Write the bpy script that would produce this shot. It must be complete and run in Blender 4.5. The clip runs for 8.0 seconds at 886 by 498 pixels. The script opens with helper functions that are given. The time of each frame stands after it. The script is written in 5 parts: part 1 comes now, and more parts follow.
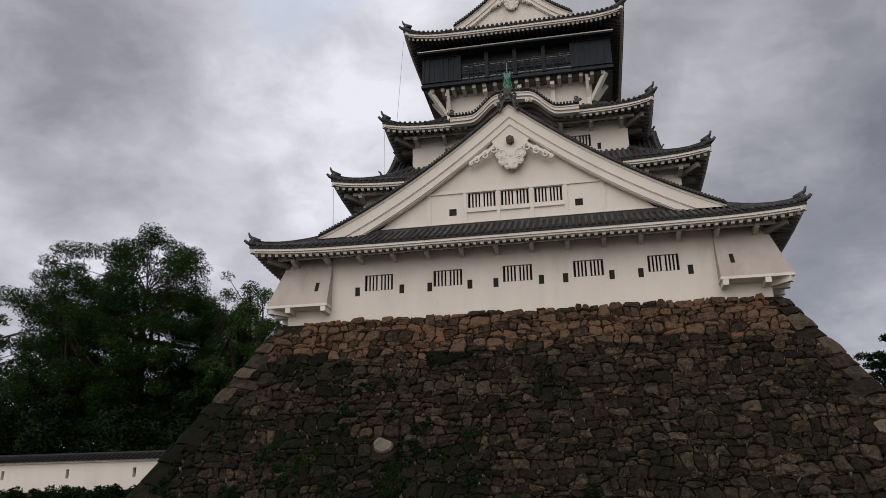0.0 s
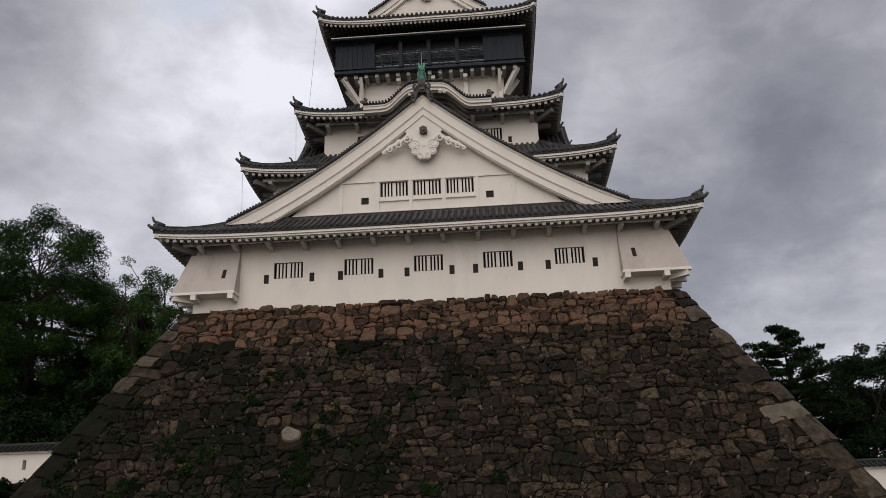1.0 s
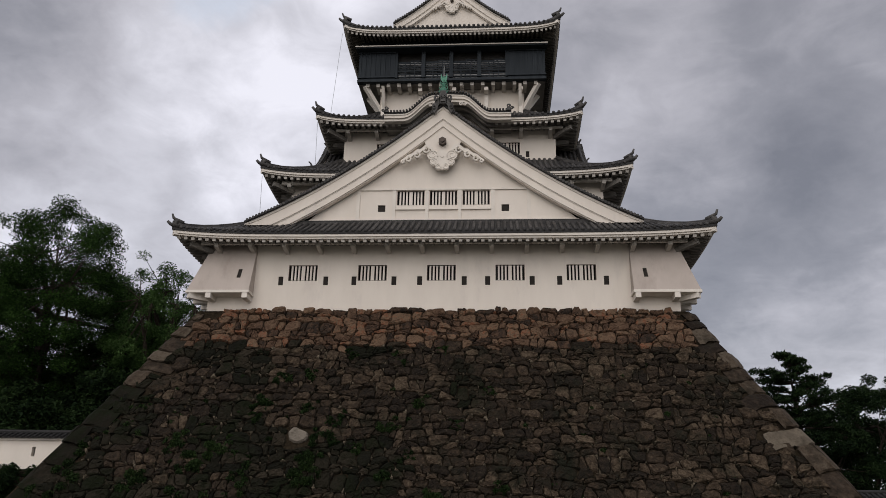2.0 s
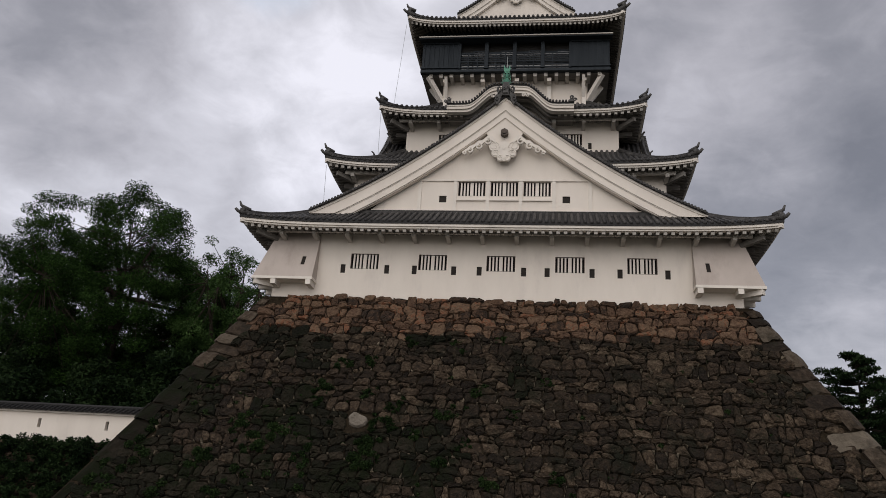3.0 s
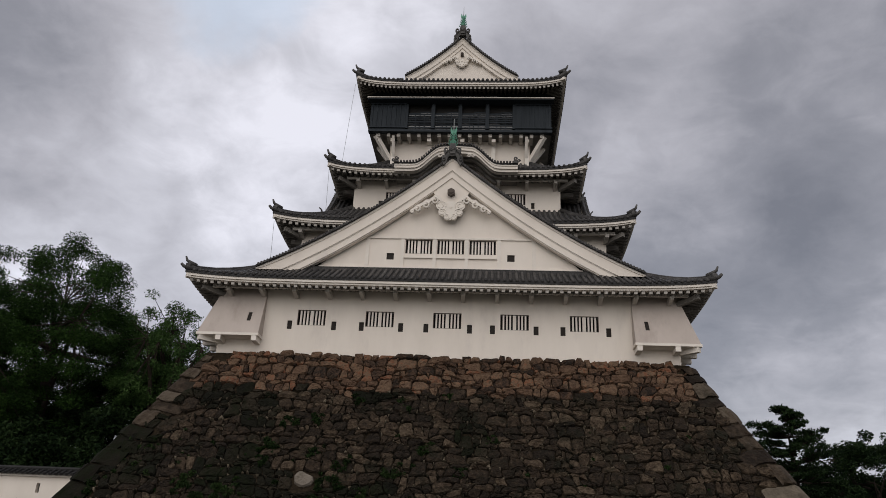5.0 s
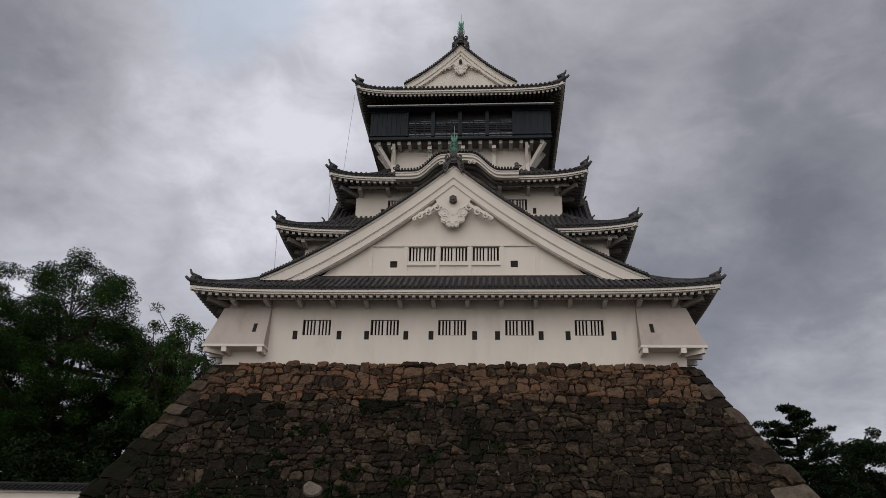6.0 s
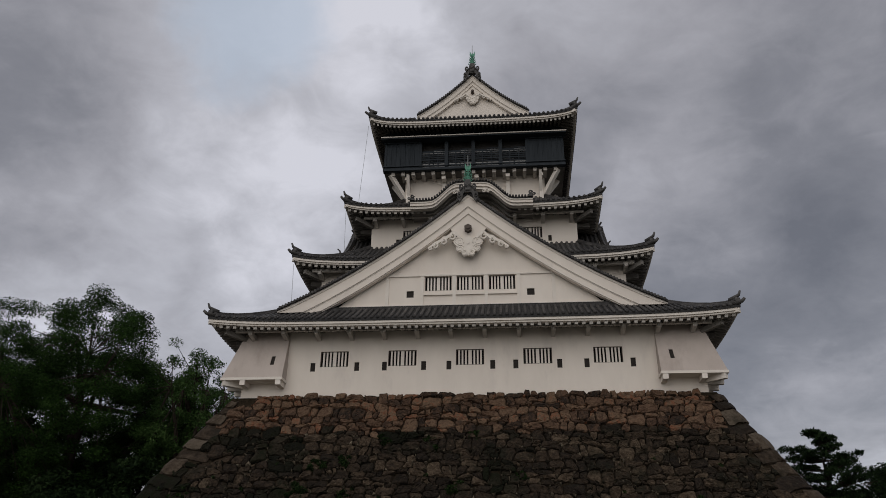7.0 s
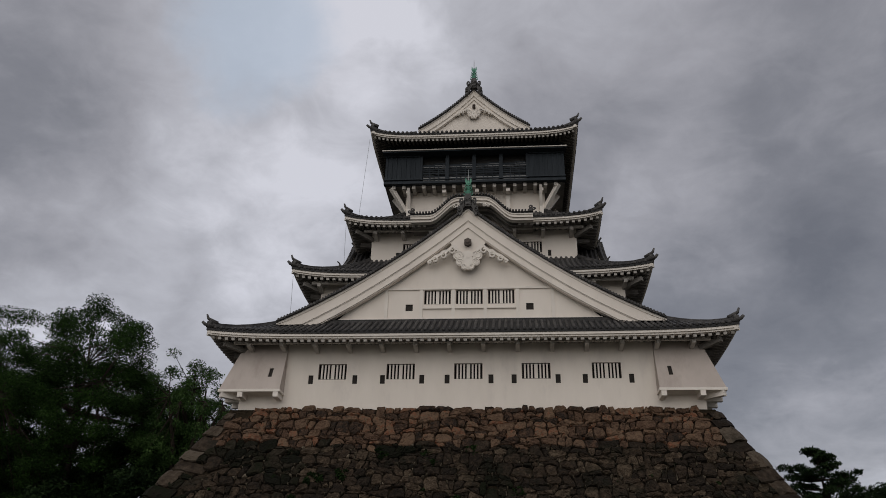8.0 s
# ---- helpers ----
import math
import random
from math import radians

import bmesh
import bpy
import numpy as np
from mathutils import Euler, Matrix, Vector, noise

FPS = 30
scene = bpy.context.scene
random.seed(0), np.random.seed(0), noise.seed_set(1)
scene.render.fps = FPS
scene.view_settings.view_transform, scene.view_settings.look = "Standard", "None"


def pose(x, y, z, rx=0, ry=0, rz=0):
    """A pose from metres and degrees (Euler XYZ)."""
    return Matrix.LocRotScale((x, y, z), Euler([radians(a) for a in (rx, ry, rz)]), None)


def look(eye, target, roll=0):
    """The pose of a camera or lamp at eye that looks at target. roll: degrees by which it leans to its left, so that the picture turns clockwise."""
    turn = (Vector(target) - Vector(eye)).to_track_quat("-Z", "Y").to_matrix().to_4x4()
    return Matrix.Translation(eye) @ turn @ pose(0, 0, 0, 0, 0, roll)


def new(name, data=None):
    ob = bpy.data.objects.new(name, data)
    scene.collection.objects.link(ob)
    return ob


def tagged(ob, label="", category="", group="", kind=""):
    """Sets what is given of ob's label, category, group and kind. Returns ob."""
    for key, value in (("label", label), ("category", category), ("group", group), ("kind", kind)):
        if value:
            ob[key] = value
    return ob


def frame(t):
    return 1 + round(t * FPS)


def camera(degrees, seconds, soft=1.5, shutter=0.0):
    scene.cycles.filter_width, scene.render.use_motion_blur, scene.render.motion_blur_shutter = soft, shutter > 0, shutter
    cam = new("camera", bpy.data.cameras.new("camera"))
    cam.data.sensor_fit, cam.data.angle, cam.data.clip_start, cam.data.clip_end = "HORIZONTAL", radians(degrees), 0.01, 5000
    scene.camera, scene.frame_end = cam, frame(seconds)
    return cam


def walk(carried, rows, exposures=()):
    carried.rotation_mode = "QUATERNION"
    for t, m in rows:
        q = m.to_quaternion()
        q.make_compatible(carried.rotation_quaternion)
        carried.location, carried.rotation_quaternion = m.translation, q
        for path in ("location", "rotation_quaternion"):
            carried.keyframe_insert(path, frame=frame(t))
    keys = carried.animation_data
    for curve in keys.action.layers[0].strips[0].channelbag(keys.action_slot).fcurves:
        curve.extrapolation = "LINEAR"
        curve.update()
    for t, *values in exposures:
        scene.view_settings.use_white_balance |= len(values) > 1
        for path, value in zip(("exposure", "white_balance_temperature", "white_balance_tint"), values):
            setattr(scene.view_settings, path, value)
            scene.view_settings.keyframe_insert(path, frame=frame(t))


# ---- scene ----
cam = camera(58.98, 8.0, soft=0.52)
walk(cam, [
    (0.0, pose(3.460, -39.164, 1.644, 110.286, 0.601, 10.847)),
    (0.5, pose(3.352, -39.226, 1.638, 110.935, 1.161, 8.348)),
    (1.0, pose(3.211, -39.352, 1.620, 109.336, 1.894, 4.050)),
    (1.2, pose(3.170, -39.440, 1.610, 109.612, 1.098, 4.002)),
    (2.3, pose(2.988, -39.952, 1.558, 109.951, -1.348, 3.739)),
    (2.5, pose(2.948, -40.000, 1.571, 109.337, -1.641, 4.048)),
    (3.0, pose(2.944, -40.213, 1.562, 108.959, -3.521, 7.363)),
    (3.5, pose(2.870, -40.583, 1.577, 110.683, -4.819, 5.913)),
    (4.0, pose(2.791, -40.747, 1.575, 109.630, -4.470, 4.888)),
    (4.5, pose(2.733, -40.988, 1.584, 109.884, -4.240, 4.526)),
    (5.0, pose(2.591, -41.016, 1.620, 112.917, -2.429, 3.042)),
    (5.2, pose(2.472, -41.096, 1.618, 112.372, -1.797, 2.353)),
    (6.3, pose(2.530, -41.130, 1.610, 114.179, -0.927, 4.435)),
    (6.5, pose(2.536, -41.137, 1.611, 114.766, -0.725, 4.858)),
    (7.0, pose(2.518, -41.157, 1.608, 115.460, -0.625, 5.236)),
    (7.5, pose(2.510, -41.173, 1.601, 116.169, -1.006, 5.095)),
    (8.0, pose(2.563, -41.203, 1.612, 116.438, -1.234, 4.967)),
], exposures=[(0.0, 0.05, 6560, 11), (1.0, 0.10, 6560, 11), (2.5, 0.12, 6560, 11), (4.5, 0.12, 6560, 11), (5.0, 0.05, 6540, 10.5), (6.5, -0.27, 6520, 9.8), (8.0, -0.34, 6500, 9.5)])

# ---------------------------------------------------------------- light
SUN_EL, SUN_AZ = 34, 187          # degrees; azimuth clockwise from +y
world = bpy.data.worlds.new("overcast_sky")
scene.world = world
world.use_nodes = True


def build_sky():
    nt = world.node_tree
    nd, ln = nt.nodes, nt.links
    nd.clear()

    def math_node(op, a, b=None, clamp=False):
        n = nd.new("ShaderNodeMath")
        n.operation, n.use_clamp = op, clamp
        for k, val in enumerate((a, b)):
            if val is None:
                continue
            if isinstance(val, (int, float)):
                n.inputs[k].default_value = val
            else:
                ln.new(val, n.inputs[k])
        return n.outputs[0]

    coord = nd.new("ShaderNodeTexCoord").outputs["Generated"]
    # cloud layer flattened towards the horizon
    sep = nd.new("ShaderNodeSeparateXYZ")
    ln.new(coord, sep.inputs[0])
    up = math_node("ADD", math_node("MAXIMUM", sep.outputs[2], 0.0), 0.32)
    comb = nd.new("ShaderNodeCombineXYZ")
    ln.new(math_node("DIVIDE", sep.outputs[0], up), comb.inputs[0])
    ln.new(math_node("DIVIDE", sep.outputs[1], up), comb.inputs[1])
    ln.new(sep.outputs[2], comb.inputs[2])

    def noise_of(scale, detail, rough, dist, off):
        m = nd.new("ShaderNodeMapping")
        m.inputs["Location"].default_value = off
        ln.new(comb.outputs[0], m.inputs[0])
        n = nd.new("ShaderNodeTexNoise")
        n.inputs["Scale"].default_value, n.inputs["Detail"].default_value = scale, detail
        n.inputs["Roughness"].default_value, n.inputs["Distortion"].default_value = rough, dist
        ln.new(m.outputs[0], n.inputs["Vector"])
        return n.outputs["Fac"]

    big = noise_of(1.7, 5.0, 0.52, 0.25, (3.1, 0.4, 0.0))
    mid = noise_of(4.2, 6.0, 0.55, 0.35, (1.7, 5.2, 0.3))
    fine = noise_of(10.0, 6.0, 0.6, 0.5, (7.3, 1.9, 0.8))
    value = math_node("ADD", math_node("MULTIPLY", math_node("SUBTRACT", big, 0.5), 0.55),
                      math_node("MULTIPLY", math_node("SUBTRACT", mid, 0.5), 0.62))
    value = math_node("ADD", value, math_node("MULTIPLY", math_node("SUBTRACT", fine, 0.5), 0.36))

    warp = nd.new("ShaderNodeTexNoise")
    warp.inputs["Scale"].default_value, warp.inputs["Detail"].default_value, warp.inputs["Roughness"].default_value = 4.5, 6.0, 0.6
    ln.new(coord, warp.inputs["Vector"])
    bent = nd.new("ShaderNodeVectorMath")
    bent.operation = "MULTIPLY_ADD"
    ln.new(warp.outputs["Color"], bent.inputs[0])
    bent.inputs[1].default_value = (0.20, 0.20, 0.20)
    shifted = nd.new("ShaderNodeVectorMath")
    shifted.operation = "SUBTRACT"
    ln.new(coord, shifted.inputs[0])
    shifted.inputs[1].default_value = (0.10, 0.10, 0.10)
    ln.new(shifted.outputs[0], bent.inputs[2])
    unit = nd.new("ShaderNodeVectorMath")
    unit.operation = "NORMALIZE"
    ln.new(bent.outputs[0], unit.inputs[0])

    # broad brighter and heavier parts of the cloud deck
    for way, width, gain in CLOUDS:
        dot = nd.new("ShaderNodeVectorMath")
        dot.operation = "DOT_PRODUCT"
        ln.new(unit.outputs[0], dot.inputs[0])
        dot.inputs[1].default_value = Vector(way).normalized()
        ramp = nd.new("ShaderNodeMapRange")
        ramp.interpolation_type = "SMOOTHERSTEP"
        ramp.inputs["From Min"].default_value = math.cos(radians(width))
        ramp.inputs["From Max"].default_value = 1.0
        ramp.inputs["To Max"].default_value = gain
        ln.new(dot.outputs["Value"], ramp.inputs["Value"])
        value = math_node("ADD", value, ramp.outputs[0])
    value = math_node("ADD", value, 0.575, True)

    ramp = nd.new("ShaderNodeValToRGB")
    el = ramp.color_ramp.elements
    el[0].position, el[0].color = 0.0, (0.17, 0.172, 0.195, 1)
    el[1].position, el[1].color = 1.0, (0.775, 0.775, 0.845, 1)
    for pos, col in ((0.3, (0.26, 0.26, 0.288, 1)), (0.55, (0.40, 0.395, 0.43, 1)), (0.8, (0.56, 0.56, 0.61, 1))):
        e = el.new(pos)
        e.color = col
    ln.new(value, ramp.inputs[0])
    # thin place where the blue shows through
    dot = nd.new("ShaderNodeVectorMath")
    dot.operation = "DOT_PRODUCT"
    ln.new(unit.outputs[0], dot.inputs[0])
    dot.inputs[1].default_value = BLUE_GAP
    thin = nd.new("ShaderNodeMapRange")
    thin.interpolation_type = "SMOOTHERSTEP"
    thin.inputs["From Min"].default_value, thin.inputs["From Max"].default_value, thin.inputs["To Max"].default_value = math.cos(radians(7)), 1.0, 0.75
    ln.new(dot.outputs["Value"], thin.inputs["Value"])
    deck = nd.new("ShaderNodeMix")
    deck.data_type = "RGBA"
    ln.new(thin.outputs[0], deck.inputs["Factor"])
    ln.new(ramp.outputs[0], deck.inputs["A"])
    deck.inputs["B"].default_value = (0.52, 0.60, 0.72, 1)

    sky = nd.new("ShaderNodeTexSky")
    sky.sky_type, sky.sun_disc = "NISHITA", False
    sky.sun_elevation, sky.sun_rotation = radians(SUN_EL), radians(SUN_AZ)
    bg_sky, bg_cloud, both, out = (nd.new(k) for k in ("ShaderNodeBackground", "ShaderNodeBackground", "ShaderNodeAddShader", "ShaderNodeOutputWorld"))
    ln.new(sky.outputs[0], bg_sky.inputs[0])
    bg_sky.inputs[1].default_value = SKY_BLUE
    ln.new(deck.outputs["Result"], bg_cloud.inputs[0])
    bg_cloud.inputs[1].default_value = CLOUD_GAIN
    ln.new(bg_sky.outputs[0], both.inputs[0])
    ln.new(bg_cloud.outputs[0], both.inputs[1])
    ln.new(both.outputs[0], out.inputs[0])


SKY_BLUE, CLOUD_GAIN = 0.012, 1.0
CLOUDS = [((-0.455, 0.728, 0.513), 17, -0.33),
          ((-0.515, 0.608, 0.604), 16, 0.15),
          ((-0.525, 0.715, 0.461), 11, -0.16),
          ((-0.286, 0.729, 0.622), 16, 0.27),
          ((-0.279, 0.808, 0.519), 14, 0.19),
          ((-0.343, 0.828, 0.443), 10, 0.16),
          ((-0.534, 0.757, 0.378), 11, 0.34),
          ((-0.417, 0.828, 0.376), 11, 0.16),
          ((-0.173, 0.784, 0.596), 7, -0.26),
          ((0.002, 0.737, 0.676), 22, 0.23),
          ((0.296, 0.791, 0.536), 25, -0.25),
          ((0.283, 0.875, 0.392), 12, -0.22),
          ((0.224, 0.860, 0.458), 8, 0.24),
          ((0.195, 0.897, 0.396), 9, 0.22),
          ((0.405, 0.880, 0.249), 11, 0.13),
          ((0.279, 0.914, 0.294), 13, -0.15),
          ((0.076, 0.856, 0.512), 11, -0.06),
          ((-0.245, 0.878, 0.411), 10, 0.06)]
BLUE_GAP = (-0.301, 0.703, 0.645)
build_sky()

sun = new("sun", bpy.data.lights.new("sun", "SUN"))
sun.data.energy, sun.data.angle, sun.data.color = 1.32, radians(70), (1.0, 0.945, 0.88)
az, el = radians(SUN_AZ), radians(SUN_EL)
sun_from = Vector((math.sin(az) * math.cos(el), math.cos(az) * math.cos(el), math.sin(el))) * 200
sun.matrix_world = look(sun_from, (0, 0, 0))


# ---------------------------------------------------------------- materials
def material(name, stops, scale=1.0, rough=0.8, metal=0.0, bump=0.2, bump_scale=20.0, island=0.0, stain=None, stain_scale=0.3,
             stain_cut=(0.5, 0.72), stretch=(1, 1, 1), spec=0.5, obj_random=0.0, grain=0.62, amp=1.0, bump_deep=0.05, speck=None, speck_cut=(0.60, 0.68)):
    """Node material: a noise between the colours in stops, a larger stain over it, a value that varies from piece to piece."""
    m = bpy.data.materials.new(name)
    m.use_nodes = True
    nd, ln = m.node_tree.nodes, m.node_tree.links
    b = nd["Principled BSDF"]
    b.inputs["Roughness"].default_value, b.inputs["Metallic"].default_value = rough, metal
    b.inputs["Specular IOR Level"].default_value = spec
    pos = nd.new("ShaderNodeNewGeometry")
    mp = nd.new("ShaderNodeMapping")
    mp.inputs["Scale"].default_value = stretch
    ln.new(pos.outputs["Position"], mp.inputs[0])
    n = nd.new("ShaderNodeTexNoise")
    n.inputs["Scale"].default_value, n.inputs["Detail"].default_value, n.inputs["Roughness"].default_value = scale, 8, grain
    ln.new(mp.outputs[0], n.inputs["Vector"])
    ramp = nd.new("ShaderNodeValToRGB")
    els = ramp.color_ramp.elements
    els[0].position, els[0].color = 0.3, (*stops[0], 1)
    els[1].position, els[1].color = 0.7, (*stops[-1], 1)
    for k, c in enumerate(stops[1:-1]):
        els.new(0.3 + 0.4 * (k + 1) / (len(stops) - 1)).color = (*c, 1)
    fac = n.outputs["Fac"]
    if amp != 1.0:
        calm = nd.new("ShaderNodeMath")
        calm.operation = "MULTIPLY_ADD"
        ln.new(fac, calm.inputs[0])
        calm.inputs[1].default_value, calm.inputs[2].default_value = amp, 0.5 - 0.5 * amp
        fac = calm.outputs[0]
    if island or obj_random:
        add = nd.new("ShaderNodeMath")
        add.operation = "MULTIPLY_ADD"
        if island:
            ln.new(pos.outputs["Random Per Island"], add.inputs[0])
        else:
            info = nd.new("ShaderNodeObjectInfo")
            ln.new(info.outputs["Random"], add.inputs[0])
        k = island or obj_random
        add.inputs[1].default_value = k
        shift = nd.new("ShaderNodeMath")
        shift.operation = "SUBTRACT"
        ln.new(fac, shift.inputs[0])
        shift.inputs[1].default_value = k / 2
        ln.new(shift.outputs[0], add.inputs[2])
        fac = add.outputs[0]
    ln.new(fac, ramp.inputs[0])
    colour = ramp.outputs[0]
    if stain:
        n2 = nd.new("ShaderNodeTexNoise")
        n2.inputs["Scale"].default_value, n2.inputs["Detail"].default_value, n2.inputs["Roughness"].default_value = stain_scale, 7, 0.65
        ln.new(mp.outputs[0], n2.inputs["Vector"])
        mr = nd.new("ShaderNodeMapRange")
        mr.inputs["From Min"].default_value, mr.inputs["From Max"].default_value = stain_cut
        ln.new(n2.outputs["Fac"], mr.inputs["Value"])
        mix = nd.new("ShaderNodeMix")
        mix.data_type = "RGBA"
        ln.new(mr.outputs[0], mix.inputs["Factor"])
        ln.new(colour, mix.inputs["A"])
        mix.inputs["B"].default_value = (*stain, 1)
        colour = mix.outputs["Result"]
    if speck:
        n4 = nd.new("ShaderNodeTexNoise")
        n4.inputs["Scale"].default_value, n4.inputs["Detail"].default_value, n4.inputs["Roughness"].default_value = 5.5, 8, 0.8
        ln.new(pos.outputs["Position"], n4.inputs["Vector"])
        mr2 = nd.new("ShaderNodeMapRange")
        mr2.inputs["From Min"].default_value, mr2.inputs["From Max"].default_value = speck_cut
        ln.new(n4.outputs["Fac"], mr2.inputs["Value"])
        mix2 = nd.new("ShaderNodeMix")
        mix2.data_type = "RGBA"
        ln.new(mr2.outputs[0], mix2.inputs["Factor"])
        ln.new(colour, mix2.inputs["A"])
        mix2.inputs["B"].default_value = (*speck, 1)
        colour = mix2.outputs["Result"]
    ln.new(colour, b.inputs["Base Color"])
    if bump:
        n3 = nd.new("ShaderNodeTexNoise")
        n3.inputs["Scale"].default_value, n3.inputs["Detail"].default_value = bump_scale, 5
        ln.new(pos.outputs["Position"], n3.inputs["Vector"])
        bp = nd.new("ShaderNodeBump")
        bp.inputs["Strength"].default_value, bp.inputs["Distance"].default_value = bump, bump_deep
        ln.new(n3.outputs["Fac"], bp.inputs["Height"])
        ln.new(bp.outputs[0], b.inputs["Normal"])
    return m


PLASTER = material("white_plaster", [(0.695, 0.635, 0.565), (0.77, 0.71, 0.635)], 0.8, 0.9, bump=0.06, stain=(0.57, 0.52, 0.475), stain_scale=0.5, stain_cut=(0.56, 0.80), stretch=(1, 1, 0.35), spec=0.2)
# Tan of the drop boxes, which also paints shade on the bowed back wall.
BOX_PLASTER = material("tan_and_shaded_plaster", [(0.44, 0.385, 0.345), (0.52, 0.46, 0.415)], 0.9, 0.9, bump=0.06, stain=(0.34, 0.285, 0.25), stain_scale=0.6, stain_cut=(0.55, 0.8), stretch=(1, 1, 0.4), spec=0.2)
TRIM = material("white_eave_plaster", [(0.69, 0.64, 0.575), (0.77, 0.72, 0.65)], 1.6, 0.85, bump=0.05, stain=(0.54, 0.51, 0.47), stain_scale=1.1, stain_cut=(0.58, 0.85), spec=0.2)
# Rafter ends, beams, arms and joists: a greyer white than TRIM.
RAFTER = material("grey_white_rafter", [(0.43, 0.405, 0.37), (0.54, 0.51, 0.465)], 1.8, 0.88, bump=0.06, stain=(0.30, 0.275, 0.245), stain_scale=1.2, stain_cut=(0.52, 0.78), spec=0.2)
TILE = material("smoked_roof_tile", [(0.017, 0.016, 0.016), (0.038, 0.036, 0.035), (0.072, 0.068, 0.065)], 2.5, 0.62, bump=0.12, obj_random=0.25, stain=(0.085, 0.08, 0.072), stain_scale=1.6, stain_cut=(0.58, 0.85), spec=0.35)
TILE_BED = material("roof_tile_bed", [(0.012, 0.0115, 0.012), (0.028, 0.027, 0.027)], 3.0, 0.7, bump=0.1, spec=0.3)
ORNAMENT = material("grey_ridge_clay", [(0.04, 0.039, 0.038), (0.12, 0.115, 0.11)], 4.0, 0.65, bump=0.15, spec=0.3)
BLACK = material("black_lacquered_boards", [(0.017, 0.022, 0.027), (0.032, 0.039, 0.046)], 1.2, 0.6, bump=0.05, stretch=(3, 3, 0.3), spec=0.12)
# Eave plaster greyed so that the shade under the roofs is in its colour.
SOFFIT = material("shade_grey_soffit", [(0.16, 0.15, 0.135), (0.24, 0.225, 0.205)], 1.5, 0.9, bump=0.08, stain=(0.12, 0.11, 0.10), stain_scale=0.8, spec=0.2)
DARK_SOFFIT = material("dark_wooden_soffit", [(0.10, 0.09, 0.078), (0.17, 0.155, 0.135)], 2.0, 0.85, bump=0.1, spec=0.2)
# Brown of the shutters, reused for the painted shadow wedges of the gable.
SHUTTER = material("dark_brown_shutter_and_shade", [(0.020, 0.017, 0.015), (0.034, 0.029, 0.025)], 4.0, 0.8, bump=0.1, spec=0.2)
# Near-black for sheets that stand in for unlit interiors.
DARK = material("unlit_room_dark", [(0.02, 0.019, 0.018), (0.03, 0.028, 0.026)], 1.0, 0.9, bump=0.0)
BRONZE = material("green_patina_bronze", [(0.055, 0.17, 0.12), (0.12, 0.33, 0.23)], 5.0, 0.6, 0.3, bump=0.2)
HEXM = material("dark_brown_metal", [(0.035, 0.026, 0.02), (0.07, 0.05, 0.04)], 6.0, 0.5, 0.4, bump=0.1)
METAL = material("dull_gutter_metal", [(0.20, 0.21, 0.21), (0.30, 0.31, 0.30)], 3.0, 0.5, 0.3, bump=0.02)
STONE_UP = material("red_brown_stone", [(0.020, 0.0145, 0.011), (0.048, 0.029, 0.019), (0.080, 0.047, 0.030), (0.104, 0.064, 0.041), (0.132, 0.088, 0.056), (0.155, 0.068, 0.038)], 4.5, 0.92, bump=0.9, bump_scale=9.0, grain=0.75, amp=0.85, speck=(0.19, 0.145, 0.095), speck_cut=(0.61, 0.70), island=0.40, stain=(0.030, 0.023, 0.017), stain_scale=1.6, stain_cut=(0.56, 0.72), spec=0.2, bump_deep=0.09)
STONE_UP_OBJ = material("red_brown_stone_block", [(0.020, 0.0145, 0.011), (0.048, 0.029, 0.019), (0.080, 0.047, 0.030), (0.104, 0.064, 0.041), (0.132, 0.088, 0.056), (0.155, 0.068, 0.038)], 4.5, 0.92, bump=0.9, bump_scale=9.0, grain=0.75, amp=0.85, speck=(0.19, 0.145, 0.095), speck_cut=(0.61, 0.70), obj_random=0.37, stain=(0.030, 0.023, 0.017), stain_scale=1.6, stain_cut=(0.56, 0.72), spec=0.2, bump_deep=0.09)
STONE_LOW = material("lichen_dark_stone", [(0.0082, 0.0060, 0.0041), (0.0160, 0.0114, 0.0077), (0.0280, 0.0196, 0.0130), (0.047, 0.0325, 0.0212), (0.094, 0.070, 0.047)], 5.0, 0.95, bump=1.0, bump_scale=9.0, island=0.30, grain=0.78, amp=0.95, speck=(0.11, 0.09, 0.062), speck_cut=(0.60, 0.68), stain=(0.0085, 0.0090, 0.0046), stain_scale=0.6, stain_cut=(0.50, 0.68), spec=0.2, bump_deep=0.09)
# Mossy stone and block, darkened further to paint tree shade.
STONE_MOSS_SHADE = material("moss_and_shade_stone", [(0.0050, 0.0052, 0.0032), (0.0095, 0.0090, 0.0055), (0.0170, 0.0145, 0.0095), (0.034, 0.027, 0.019)], 5.0, 0.97, bump=1.0, bump_scale=9.0, island=0.38, grain=0.78, amp=0.6, speck=(0.06, 0.054, 0.036), speck_cut=(0.66, 0.73), stain=(0.0065, 0.0085, 0.0030), stain_scale=0.8, stain_cut=(0.46, 0.62), spec=0.15, bump_deep=0.09)
STONE_MOSS_SHADE_BLOCK = material("moss_and_shade_block", [(0.0040, 0.0038, 0.0025), (0.0075, 0.0066, 0.0042), (0.0130, 0.0108, 0.0072), (0.026, 0.0205, 0.0145)], 5.0, 0.97, bump=1.0, bump_scale=9.0, obj_random=0.3, grain=0.78, amp=0.6, speck=(0.06, 0.054, 0.036), speck_cut=(0.66, 0.73), stain=(0.0065, 0.0085, 0.0030), stain_scale=0.8, stain_cut=(0.46, 0.62), spec=0.15)
